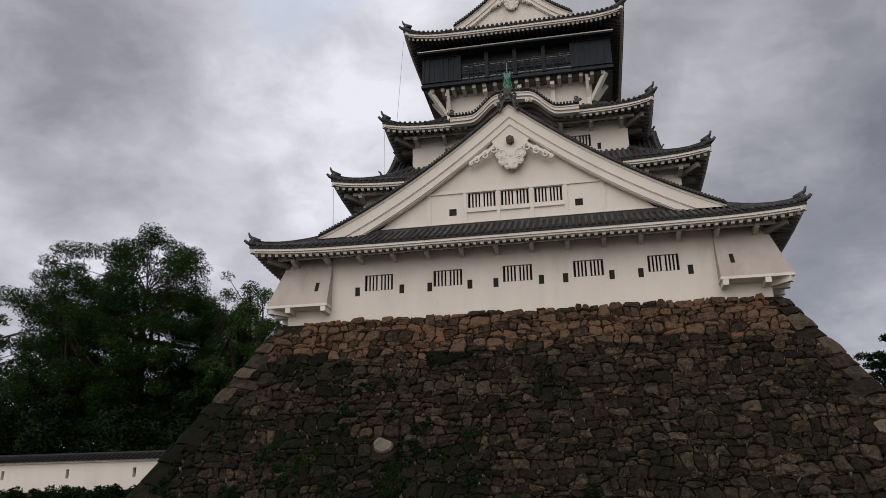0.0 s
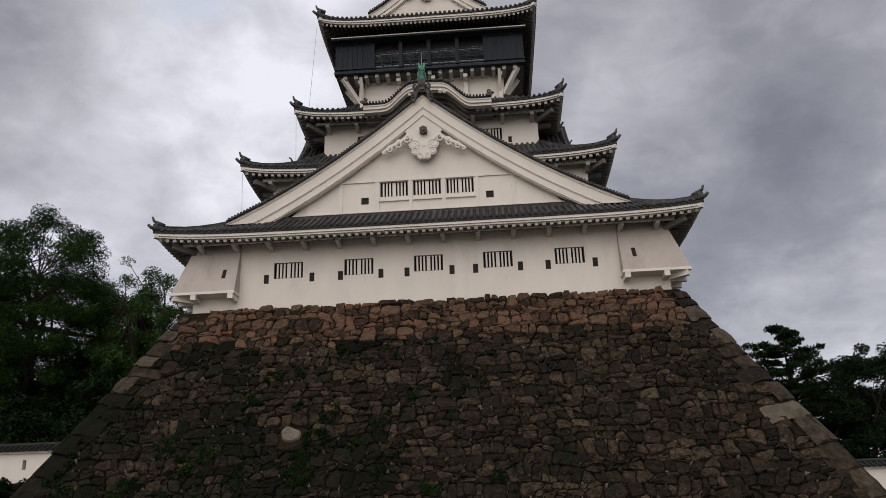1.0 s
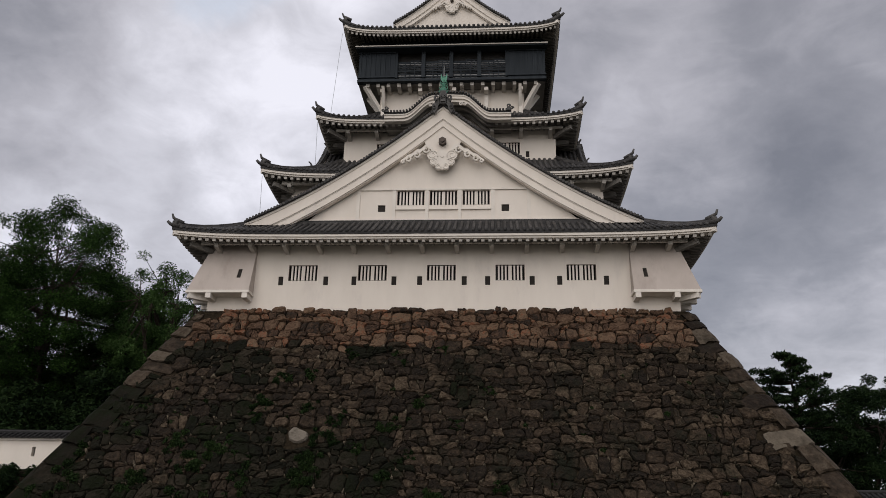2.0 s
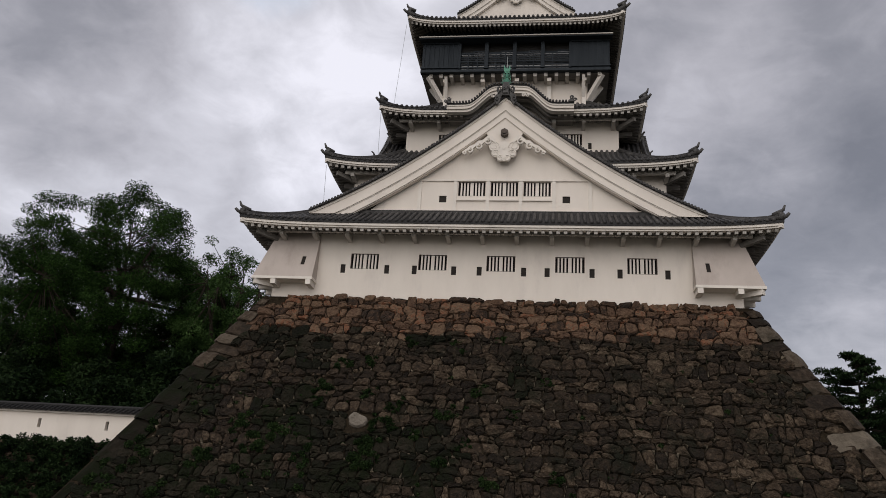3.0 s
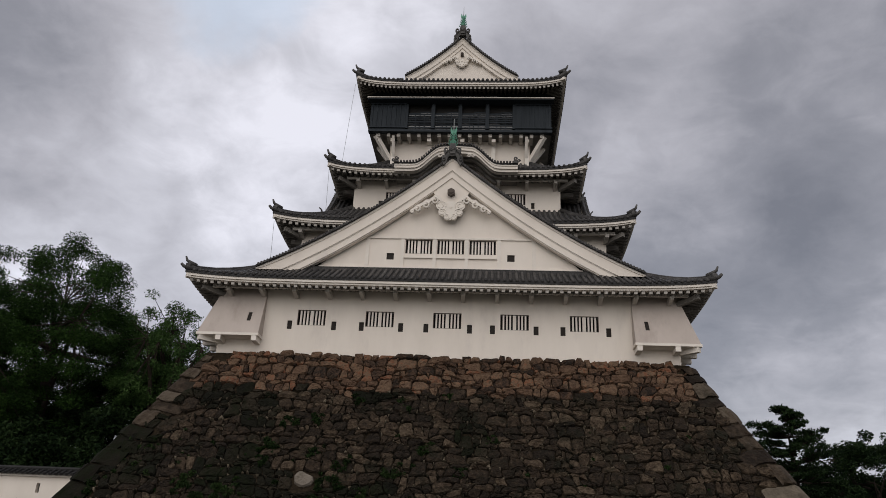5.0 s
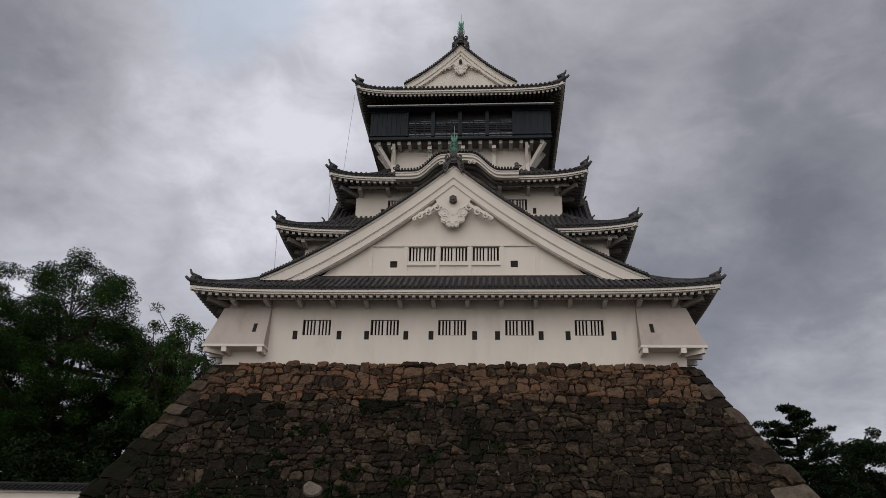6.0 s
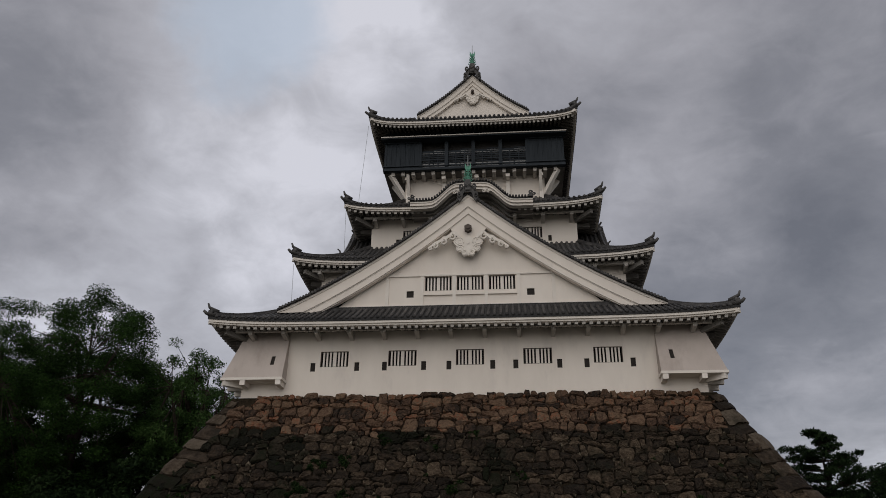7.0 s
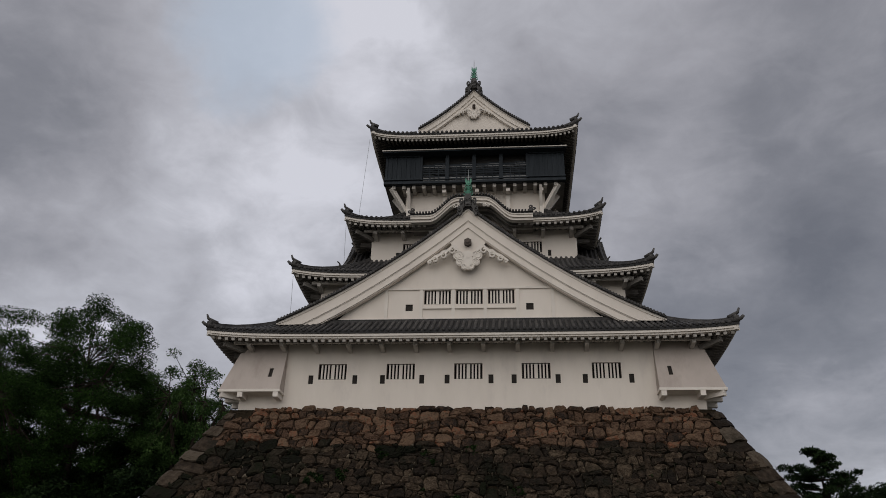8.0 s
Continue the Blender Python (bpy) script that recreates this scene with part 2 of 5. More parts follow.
STONE_CORNER = material("cut_corner_stone", [(0.014, 0.0100, 0.007), (0.031, 0.0220, 0.0150), (0.055, 0.0405, 0.028), (0.090, 0.072, 0.053)], 3.6, 0.92, bump=0.9, bump_scale=7.0, grain=0.75, amp=0.9, speck=(0.12, 0.10, 0.075), speck_cut=(0.63, 0.72), obj_random=0.42, stain=(0.018, 0.0155, 0.0105), stain_scale=1.0, stain_cut=(0.52, 0.70), spec=0.2, bump_deep=0.09)
STONE_PALE = material("pale_stone", [(0.13, 0.112, 0.09), (0.23, 0.20, 0.165)], 1.6, 0.9, bump=0.8, bump_scale=6.0, stain=(0.09, 0.078, 0.06), stain_scale=1.2, stain_cut=(0.5, 0.75), spec=0.2, bump_deep=0.09)
STONE_CHIP = material("pale_joint_chips", [(0.016, 0.012, 0.008), (0.045, 0.035, 0.024), (0.17, 0.14, 0.10)], 3.0, 0.95, bump=0.7, bump_scale=9.0, island=0.6, grain=0.78, stain=(0.0107, 0.0095, 0.0050), stain_scale=0.55, stain_cut=(0.44, 0.60), spec=0.2)
STONE_CORNER_PALE = material("pale_cut_stone", [(0.085, 0.070, 0.052), (0.15, 0.125, 0.095)], 2.2, 0.92, bump=0.9, bump_scale=6.0, grain=0.75, stain=(0.05, 0.041, 0.031), stain_scale=1.2, stain_cut=(0.5, 0.7), spec=0.2, bump_deep=0.09)
EARTH = material("dark_joint_earth", [(0.0075, 0.0060, 0.0038), (0.0214, 0.0160, 0.0101), (0.0481, 0.0360, 0.0227)], 6.0, 1.0, bump=1.0, bump_scale=9.0, grain=0.8, spec=0.1)
GROUND = material("gravel_and_grass", [(0.10, 0.095, 0.08), (0.16, 0.15, 0.13)], 3.0, 0.95, bump=0.3, stain=(0.045, 0.07, 0.025), stain_scale=0.08, stain_cut=(0.54, 0.66), spec=0.2)
BARK = material("dark_bark", [(0.018, 0.014, 0.011), (0.05, 0.04, 0.031)], 4.0, 0.95, bump=0.5, spec=0.15)


def leaf_material(name, stops):
    m = material(name, stops, 0.45, 0.65, bump=0.0, island=0.35, spec=0.06)
    nd, ln = m.node_tree.nodes, m.node_tree.links
    b = nd["Principled BSDF"]
    tr = nd.new("ShaderNodeBsdfTranslucent")
    mixer = nd.new("ShaderNodeMixShader")
    mixer.inputs[0].default_value = 0.14
    ln.new(b.inputs["Base Color"].links[0].from_socket, tr.inputs[0])
    ln.new(b.outputs[0], mixer.inputs[1])
    ln.new(tr.outputs[0], mixer.inputs[2])
    ln.new(mixer.outputs[0], nd["Material Output"].inputs[0])
    return m


LEAF = leaf_material("camphor_leaf", [(0.007, 0.018, 0.004), (0.017, 0.040, 0.008), (0.040, 0.085, 0.018)])
LEAF_LIGHT = leaf_material("young_leaf", [(0.020, 0.044, 0.013), (0.045, 0.088, 0.026), (0.075, 0.135, 0.04)])
# Evergreen needles; its darkness also paints shade on low trees and undergrowth.
NEEDLE = leaf_material("evergreen_and_shaded_leaf", [(0.004, 0.010, 0.004), (0.011, 0.023, 0.008), (0.024, 0.043, 0.015)])
MOSS = leaf_material("fern_leaf", [(0.006, 0.013, 0.004), (0.015, 0.029, 0.009), (0.028, 0.048, 0.015)])


def glass_material():
    m = bpy.data.materials.new("window_glass")
    m.use_nodes = True
    b = m.node_tree.nodes["Principled BSDF"]
    # Grey base adds painted sky reflection to what the glass mirrors.
    b.inputs["Base Color"].default_value = (0.05, 0.053, 0.056, 1)
    b.inputs["Roughness"].default_value = 0.08
    b.inputs["IOR"].default_value = 1.6
    b.inputs["Specular IOR Level"].default_value = 0.55
    return m


GLASS = glass_material()

import collections

# ---------------------------------------------------------------- mesh helpers
class Shape:
    """Vertices and faces gathered for one mesh."""

    def __init__(self):
        self.v, self.f = [], []

    def add(self, verts, faces):
        n = len(self.v)
        self.v += [tuple(p) for p in verts]
        self.f += [tuple(i + n for i in f) for f in faces]
        return self

    def quad(self, a, b, c, d):
        return self.add((a, b, c, d), ((0, 1, 2, 3),))

    def box(self, x0, x1, y0, y1, z0, z1):
        vs = [(x, y, z) for x in (x0, x1) for y in (y0, y1) for z in (z0, z1)]
        return self.add(vs, ((0, 1, 3, 2), (4, 6, 7, 5), (0, 4, 5, 1), (2, 3, 7, 6), (0, 2, 6, 4), (1, 5, 7, 3)))

    def beam(self, p, q, w, h, up=(0, 0, 1)):
        p, q = Vector(p), Vector(q)
        d = (q - p).normalized()
        s = d.cross(Vector(up)).normalized()
        u = s.cross(d)
        vs = [e + s * (w / 2) * a + u * (h / 2) * b for e in (p, q) for a, b in ((-1, -1), (1, -1), (1, 1), (-1, 1))]
        return self.add(vs, ((0, 1, 2, 3), (7, 6, 5, 4), (0, 4, 5, 1), (1, 5, 6, 2), (2, 6, 7, 3), (3, 7, 4, 0)))

    def tube(self, pts, radii, sides=8, flat=1.0):
        pts = [Vector(p) for p in pts]
        vs, fs = [], []
        for k, p in enumerate(pts):
            d = (pts[min(k + 1, len(pts) - 1)] - pts[max(k - 1, 0)]).normalized()
            s = d.cross(Vector((0.13, 0.09, 1)) if abs(d.z) < 0.95 else Vector((0, 1, 0))).normalized()
            u = s.cross(d)
            r = radii[k] if isinstance(radii, (list, tuple)) else radii
            vs += [p + (s * math.cos(a) + u * math.sin(a) * flat) * r for a in (2 * math.pi * i / sides for i in range(sides))]
        for k in range(len(pts) - 1):
            for i in range(sides):
                j = (i + 1) % sides
                fs.append((k * sides + i, k * sides + j, (k + 1) * sides + j, (k + 1) * sides + i))
        fs += [tuple(range(sides))[::-1], tuple(range((len(pts) - 1) * sides, len(pts) * sides))]
        return self.add(vs, fs)

    def sheet(self, rows):
        n = len(rows[0])
        vs = [p for r in rows for p in r]
        fs = [(i * n + j, i * n + j + 1, (i + 1) * n + j + 1, (i + 1) * n + j) for i in range(len(rows) - 1) for j in range(n - 1)]
        return self.add(vs, fs)

    def strip_solid(self, front, depth):
        """Solid between the two lines in front (outer, inner: lists of points), thickened by the vector depth."""
        outer, inner = front
        d = Vector(depth)
        n = len(outer)
        vs = [Vector(p) for p in outer] + [Vector(p) for p in inner]
        vs += [p + d for p in vs]
        fs = []
        for i in range(n - 1):
            fs += [(i, i + 1, n + i + 1, n + i), (2 * n + i, 3 * n + i, 3 * n + i + 1, 2 * n + i + 1),
                   (i, 2 * n + i, 2 * n + i + 1, i + 1), (n + i, n + i + 1, 3 * n + i + 1, 3 * n + i)]
        fs += [(0, n, 3 * n, 2 * n), (n - 1, 3 * n - 1, 4 * n - 1, 2 * n - 1)]
        return self.add(vs, fs)

    def extrude(self, poly, y0, y1):
        """Polygon of (x, z) made solid from y0 to y1."""
        n = len(poly)
        vs = [(x, y0, z) for x, z in poly] + [(x, y1, z) for x, z in poly]
        fs = [tuple(range(n)), tuple(range(2 * n - 1, n - 1, -1))] + [(i, n + i, n + (i + 1) % n, (i + 1) % n) for i in range(n)]
        return self.add(vs, fs)

    def turned(self, m):
        self.v = [tuple(m @ Vector(p)) for p in self.v]
        return self


def mesh_of(name, shape, mat, smooth=False):
    me = bpy.data.meshes.new(name)
    me.from_pydata(shape.v, [], shape.f)
    me.materials.append(mat)
    bm = bmesh.new()
    bm.from_mesh(me)
    bmesh.ops.recalc_face_normals(bm, faces=bm.faces)
    bm.to_mesh(me)
    bm.free()
    if smooth:
        me.polygons.foreach_set("use_smooth", [True] * len(me.polygons))
    return me


def part(name, shape, mat, parent, label="", smooth=False, kind=""):
    ob = new(name, shape if isinstance(shape, bpy.types.Mesh) else mesh_of(name, shape, mat, smooth))
    ob.parent = parent
    return tagged(ob, label, kind=kind)


def thing(name, label, category, group="", kind="", at=(0, 0, 0)):
    ob = new(name)
    ob.location = at
    return tagged(ob, label, category, group, kind)


def put(ob, x, y, z):
    ob.location = (x, y, z)
    return ob


def holed_panel(place, us, vs, holes, inward):
    """A panel over (u, v) with rectangular holes (u0, u1, v0, v1), whose reveals go inward by a vector."""
    us = sorted({*us, *(h[0] for h in holes), *(h[1] for h in holes)})
    vs = sorted({*vs, *(h[2] for h in holes), *(h[3] for h in holes)})
    s, d = Shape(), Vector(inward)
    for u0, u1 in zip(us, us[1:]):
        for v0, v1 in zip(vs, vs[1:]):
            cu, cv = (u0 + u1) / 2, (v0 + v1) / 2
            if not any(h[0] < cu < h[1] and h[2] < cv < h[3] for h in holes):
                s.quad(place(u0, v0), place(u1, v0), place(u1, v1), place(u0, v1))
    for u0, u1, v0, v1 in holes:
        ring = [Vector(place(*p)) for p in ((u0, v0), (u1, v0), (u1, v1), (u0, v1))]
        for a, b in zip(ring, ring[1:] + ring[:1]):
            s.quad(a, b, b + d, a + d)
    return s


# ---------------------------------------------------------------- the keep
YC = 12.65                                   # middle of the keep
keep = thing("castle_keep", "white plastered castle keep with dark tiled roofs on a stone base", "castle", at=(0, 0, 0))


def storey(half, z0, z1, holes, label, halfd=None):
    """White walls of one storey; the front has openings."""
    yf = YC - (halfd or half)
    yb = 2 * YC - yf
    s = holed_panel(lambda u, v: (u, yf, v), (-half, half), (z0, z1), holes, (0, 0.32, 0))
    s.quad((-half, yf, z0), (-half, yb, z0), (-half, yb, z1), (-half, yf, z1))
    s.quad((half, yf, z0), (half, yb, z0), (half, yb, z1), (half, yf, z1))
    s.quad((-half, yb, z0), (half, yb, z0), (half, yb, z1), (-half, yb, z1))
    me = bpy.data.meshes.new("wall")
    me.from_pydata(s.v, [], s.f)
    me.materials.append(PLASTER)
    w = part("wall", me, PLASTER, keep, label)
    # dark sheet that paints the unlit room behind the openings
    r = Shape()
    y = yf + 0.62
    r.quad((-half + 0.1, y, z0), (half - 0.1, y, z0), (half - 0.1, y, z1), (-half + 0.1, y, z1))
    part("unlit_room_sheet", r, DARK, keep, "dark sheet in place of the unlit interior")
    return w


def bar_mesh(w, h):
    return mesh_of("lattice_bar", Shape().box(-w / 2, w / 2, 0, 0.10, 0, h), TRIM)


def lattice_window(x0, x1, z0, z1, yf):
    """Barred window: sunk frame, three bars on either side of a broad middle bar."""
    w = (x1 - x0)
    frame_shape = Shape()
    y0, y1, t = yf + 0.06, yf + 0.20, 0.035
    frame_shape.box(x0, x1, y0, y1, z1 - t, z1).box(x0, x1, y0, y1, z0, z0 + t)
    frame_shape.box(x0, x0 + t, y0, y1, z0 + t, z1 - t).box(x1 - t, x1, y0, y1, z0 + t, z1 - t)
    win = part("window", frame_shape, HEXM, keep, "barred window with white plastered lattice bars")
    thin, broad = bar_mesh(0.092, z1 - z0 - 2 * t), bar_mesh(0.185, z1 - z0 - 2 * t)
    gap = (w - 2 * t - 6 * 0.092 - 0.185) / 8
    x = x0 + t + gap
    for k in range(7):
        bw = 0.185 if k == 3 else 0.092
        b = part("lattice_bar", broad if k == 3 else thin, TRIM, win)
        put(b, x + bw / 2, yf + 0.07, z0 + t)
        x += bw + gap
    return win


# storeys -----------------------------------------------------------------
WIN1 = [(-8.24, -6.66), (-4.43, -2.86), (-0.69, 0.86), (2.99, 4.54), (6.76, 8.31)]
LOOPS1 = [-8.64, -6.17, -4.63, -2.46, -1.07, 1.32, 2.57, 4.93, 6.38, 8.83]
holes1 = [(a, b, 14.27, 15.16) for a, b in WIN1] + [(x - 0.135, x + 0.135, 14.02, 14.52) for x in LOOPS1]
storey(12.55, 12.35, 16.6, holes1, "long white plastered first storey wall", 12.65)
for a, b in WIN1:
    lattice_window(a, b, 14.27, 15.16, 0.0)
storey(9.35, 19.0, 21.6, [], "white plastered second storey wall", 9.6)
WIN3 = [(-4.72, -3.12), (3.0, 4.58)]
storey(6.88, 23.9, 26.5, [(a, b, 24.6, 25.42) for a, b in WIN3] + [(-5.18, -4.96, 24.34, 24.78), (4.96, 5.18, 24.34, 24.78)], "white plastered third storey wall", 7.05)
for a, b in WIN3:
    lattice_window(a, b, 24.6, 25.42, YC - 7.05)
storey(5.0, 28.2, 31.2, [], "white plastered fourth storey wall under the overhang")


def shutter(x0, x1, z0, z1, yf):
    part("loophole_shutter", Shape().box(x0, x1, yf + 0.06, yf + 0.10, z0, z1), SHUTTER, keep, "dark brown closed loophole shutter")


for x in LOOPS1:
    shutter(x - 0.135, x + 0.135, 14.02, 14.52, 0.0)
for x in (-5.07, 5.07):
    shutter(x - 0.11, x + 0.11, 24.34, 24.78, YC - 7.05)


# stone-drop boxes at the corners of the first storey ------------------------
def drop_box(side):
    s = side
    xi, xo_b, xo_t, y_b, zb, zt = 10.08, 13.45, 12.60, -0.85, 13.50, 16.30
    yback = 3.2

    def face(u, v):
        k = v
        xo = xo_b + (xo_t - xo_b) * k
        return (s * (xi + (xo - xi) * u), y_b + (-0.02 - y_b) * k, zb + (zt - zb) * k)

    shape = holed_panel(face, (0, 1), (0, 1), [(0.19, 0.26, 0.27, 0.46)], (0, 0.12, 0))
    shape.quad((s * xi, y_b, zb), (s * xi, 0.0, zb), (s * xi, 0.0, zt), (s * xi, -0.02, zt))
    shape.quad((s * xo_b, y_b, zb), (s * xo_b, yback, zb), (s * xo_t, yback, zt), (s * xo_t, -0.02, zt))
    shape.quad((s * xo_b, yback, zb), (s * xo_t, yback, zt), (s * 12.5, yback, zt), (s * 12.5, yback, zb))
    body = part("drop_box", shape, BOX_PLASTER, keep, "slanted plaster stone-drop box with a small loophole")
    hole = Shape()
    hole.quad(*[Vector(face(u, v)) + Vector((0, 0.06, 0)) for u, v in ((0.19, 0.27), (0.26, 0.27), (0.26, 0.46), (0.19, 0.46))])
    part("loophole", hole, SHUTTER, body)
    lip = Shape()
    x0, x1 = sorted((s * (xi - 0.03), s * (xo_b + 0.04)))
    lip.box(x0, x1, y_b - 0.04, 0.0, zb - 0.14, zb)
    x0, x1 = sorted((s * 12.56, s * (xo_b + 0.04)))
    lip.box(x0, x1, 0.0, yback, zb - 0.14, zb)
    part("lip", lip, TRIM, body)
    for xx in (10.28, 12.25):
        x0, x1 = sorted((s * xx - 0.14, s * xx + 0.14))
        part("support_beam", Shape().box(x0, x1, y_b - 0.02, 0.0, zb - 0.42, zb - 0.14), TRIM, body)
    for yy in (0.4, 1.6, 2.9):
        x0, x1 = sorted((s * 12.56, s * (xo_b + 0.02)))
        part("support_beam", Shape().box(x0, x1, yy - 0.13, yy + 0.13, zb - 0.42, zb - 0.14), TRIM, body)
    part("support_beam", Shape().beam((s * 12.5, 0.05, zb - 0.28), (s * 13.35, y_b + 0.06, zb - 0.28), 0.26, 0.28), TRIM, body)


drop_box(-1)
drop_box(1)


# tiled roofs ----------------------------------------------------------------
def roof_point(r, side, u, v):
    """Point of a hipped skirt roof: u from -1 to 1 along the eave, v from 0 (eave) to 1 (top)."""
    a = r["ae"] + (r["at"] - r["ae"]) * v
    d = r["de"] + (r["dt"] - r["de"]) * v
    c = r["c"] + (r["hip"] - r["c"]) * abs(u) ** 3
    z = r["ze"] + (r["zt"] - r["ze"]) * ((1 - c) * v + c * v * v) + r["lift"] * abs(u) ** 6 * (1 - v) ** 2
    if side == 0:
        return Vector((u * a, YC - d, z))
    if side == 1:
        return Vector((a, YC + u * d, z))
    if side == 2:
        return Vector((-u * a, YC + d, z))
    return Vector((-a, YC - u * d, z))


NORMALS = (Vector((0, -1, 0)), Vector((1, 0, 0)), Vector((0, 1, 0)), Vector((-1, 0, 0)))


def row_shape(pts, r, across):
    """Half-round row of cover tiles with a round end at the eave, lapped tile by tile."""
    s = Shape()
    a = Vector(across)
    n = 7
    rings = []
    for k, p in enumerate(pts):
        rr = r * (1.0 if k % 2 == 0 else 0.86)
        rings.append([p + a * (rr * math.cos(t)) + Vector((0, 0, rr * math.sin(t))) for t in (math.pi * i / (n - 1) for i in range(n))])
    s.sheet(rings)
    # round end tile
    d = (pts[0] - pts[1])
    d.z = 0
    d.normalize()
    c = pts[0] + Vector((0, 0, r * 0.25)) + d * 0.03
    disc = [c + a * (r * 0.98 * math.cos(t)) + Vector((0, 0, r * 0.98 * math.sin(t))) for t in (2 * math.pi * i / 10 for i in range(10))]
    back = [p - d * 0.12 for p in disc]
    s.add(disc + back, [tuple(range(10))] + [(i, 10 + i, 10 + (i + 1) % 10, (i + 1) % 10) for i in range(10)])
    return s


def hip_roof(label, ae, yf, ze, at, yt, zt, lift, wall_half, wall_y, pitch=0.33, rafter=0.385, skip=None, soffit=None, gap=None, under=SOFFIT, hollow=0.18, hip_hollow=0.5):
    r = dict(c=hollow, hip=hip_hollow, ae=ae, de=YC - yf, ze=ze, at=at, dt=YC - yt, zt=zt, lift=lift)
    bed = Shape()
    cut = [-0.4412, 0.4412] if gap else []
    for side in range(4):
        us = sorted(cut + [-1, -0.97, -0.93, -0.88, -0.82, -0.74, -0.62, -0.4, 0, 0.4, 0.62, 0.74, 0.82, 0.88, 0.93, 0.97, 1])
        bed.sheet([[roof_point(r, side, u, v) for u in us] for v in (0, 0.2, 0.45, 0.7, 1.0)])
        bed.sheet([[roof_point(r, side, u, 0) - Vector((0, 0, h)) for u in us] for h in (0, 0.13)])
    if gap:
        mid = lambda q, k: sum(bed.v[i][k] for i in q) / len(q)
        bed.f = [q for q in bed.f if not (gap(mid(q, 0)) and mid(q, 1) < 5.6)]
    roof = part("roof", bed, TILE_BED, keep, label)

    # rows of cover tiles; the front ones singly
    rest = Shape()
    for side in range(4):
        width = ae if side in (0, 2) else r["de"]
        top = at if side in (0, 2) else r["dt"]
        n = int(2 * width / pitch)
        for i in range(n):
            x = -width + (i + 0.5) * 2 * width / n
            vmax = 1.0 if abs(x) < top else (width - abs(x)) / (width - top)
            if vmax < 0.06:
                continue
            m = max(4, int(vmax * 12))
            pts = []
            for k in range(m + 1):
                v = vmax * k / m
                half = width + (top - width) * v
                pts.append(roof_point(r, side, max(-1, min(1, x / half)), v) + Vector((0, 0, 0.035)))
            across = (1, 0, 0) if side in (0, 2) else (0, 1, 0)
            shape = row_shape(pts, 0.098, across)
            if side == 0 and not (gap and gap(x)):
                part("roll_tile", shape, TILE, roof, smooth=True)
            elif side != 0:
                rest.add(shape.v, shape.f)
    part("roll_tile_rest", rest, TILE, roof, kind="stuff")

    # white eave boards, stepped twice, and the soffit, its shade painted in with grey
    us = sorted(cut + [-1, -0.96, -0.9, -0.82, -0.7, -0.5, 0, 0.5, 0.7, 0.82, 0.9, 0.96, 1])
    for side in range(4):
        nrm = NORMALS[side]

        def ring(inset, drop):
            out = []
            for u in us:
                p = roof_point(r, side, u, 0) - Vector((0, 0, drop))
                k_x, k_y = (ae - inset) / ae, (r["de"] - inset) / r["de"]
                out.append(Vector((p.x * k_x, YC + (p.y - YC) * k_y, p.z)))
            return out
        f = Shape()
        f.sheet([ring(0.05, 0.13), ring(0.05, 0.27), ring(0.13, 0.27), ring(0.13, 0.37), ring(0.45, 0.37)])
        if side == 0 and gap:
            f.f = [q for q in f.f if not gap(sum(f.v[i][0] for i in q) / 4)]
        part("eave_board", f, TRIM, roof)
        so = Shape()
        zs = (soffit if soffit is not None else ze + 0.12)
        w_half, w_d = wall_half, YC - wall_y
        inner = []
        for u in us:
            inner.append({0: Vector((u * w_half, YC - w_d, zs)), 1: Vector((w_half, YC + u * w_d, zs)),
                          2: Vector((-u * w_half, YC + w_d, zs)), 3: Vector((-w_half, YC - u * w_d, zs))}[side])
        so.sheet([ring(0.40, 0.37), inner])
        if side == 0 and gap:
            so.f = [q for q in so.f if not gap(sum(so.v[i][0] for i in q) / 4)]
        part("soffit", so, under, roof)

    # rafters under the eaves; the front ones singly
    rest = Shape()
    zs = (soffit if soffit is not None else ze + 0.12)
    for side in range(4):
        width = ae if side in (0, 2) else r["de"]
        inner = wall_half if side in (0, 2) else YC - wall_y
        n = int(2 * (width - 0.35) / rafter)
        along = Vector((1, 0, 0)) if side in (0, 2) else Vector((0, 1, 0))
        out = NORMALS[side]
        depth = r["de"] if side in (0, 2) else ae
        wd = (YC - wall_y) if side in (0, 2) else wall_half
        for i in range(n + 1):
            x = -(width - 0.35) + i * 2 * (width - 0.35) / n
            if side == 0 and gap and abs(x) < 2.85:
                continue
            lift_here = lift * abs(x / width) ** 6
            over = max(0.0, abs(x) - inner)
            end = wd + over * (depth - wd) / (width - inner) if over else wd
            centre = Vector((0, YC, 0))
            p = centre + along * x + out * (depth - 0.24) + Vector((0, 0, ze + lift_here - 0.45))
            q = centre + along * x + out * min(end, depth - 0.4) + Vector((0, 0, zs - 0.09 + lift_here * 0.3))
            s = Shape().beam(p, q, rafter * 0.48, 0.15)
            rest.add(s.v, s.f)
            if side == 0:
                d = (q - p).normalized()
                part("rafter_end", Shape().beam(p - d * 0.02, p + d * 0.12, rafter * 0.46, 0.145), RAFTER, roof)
    # Rafters behind the ends share the soffit's painted shade.
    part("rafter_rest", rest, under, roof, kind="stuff")

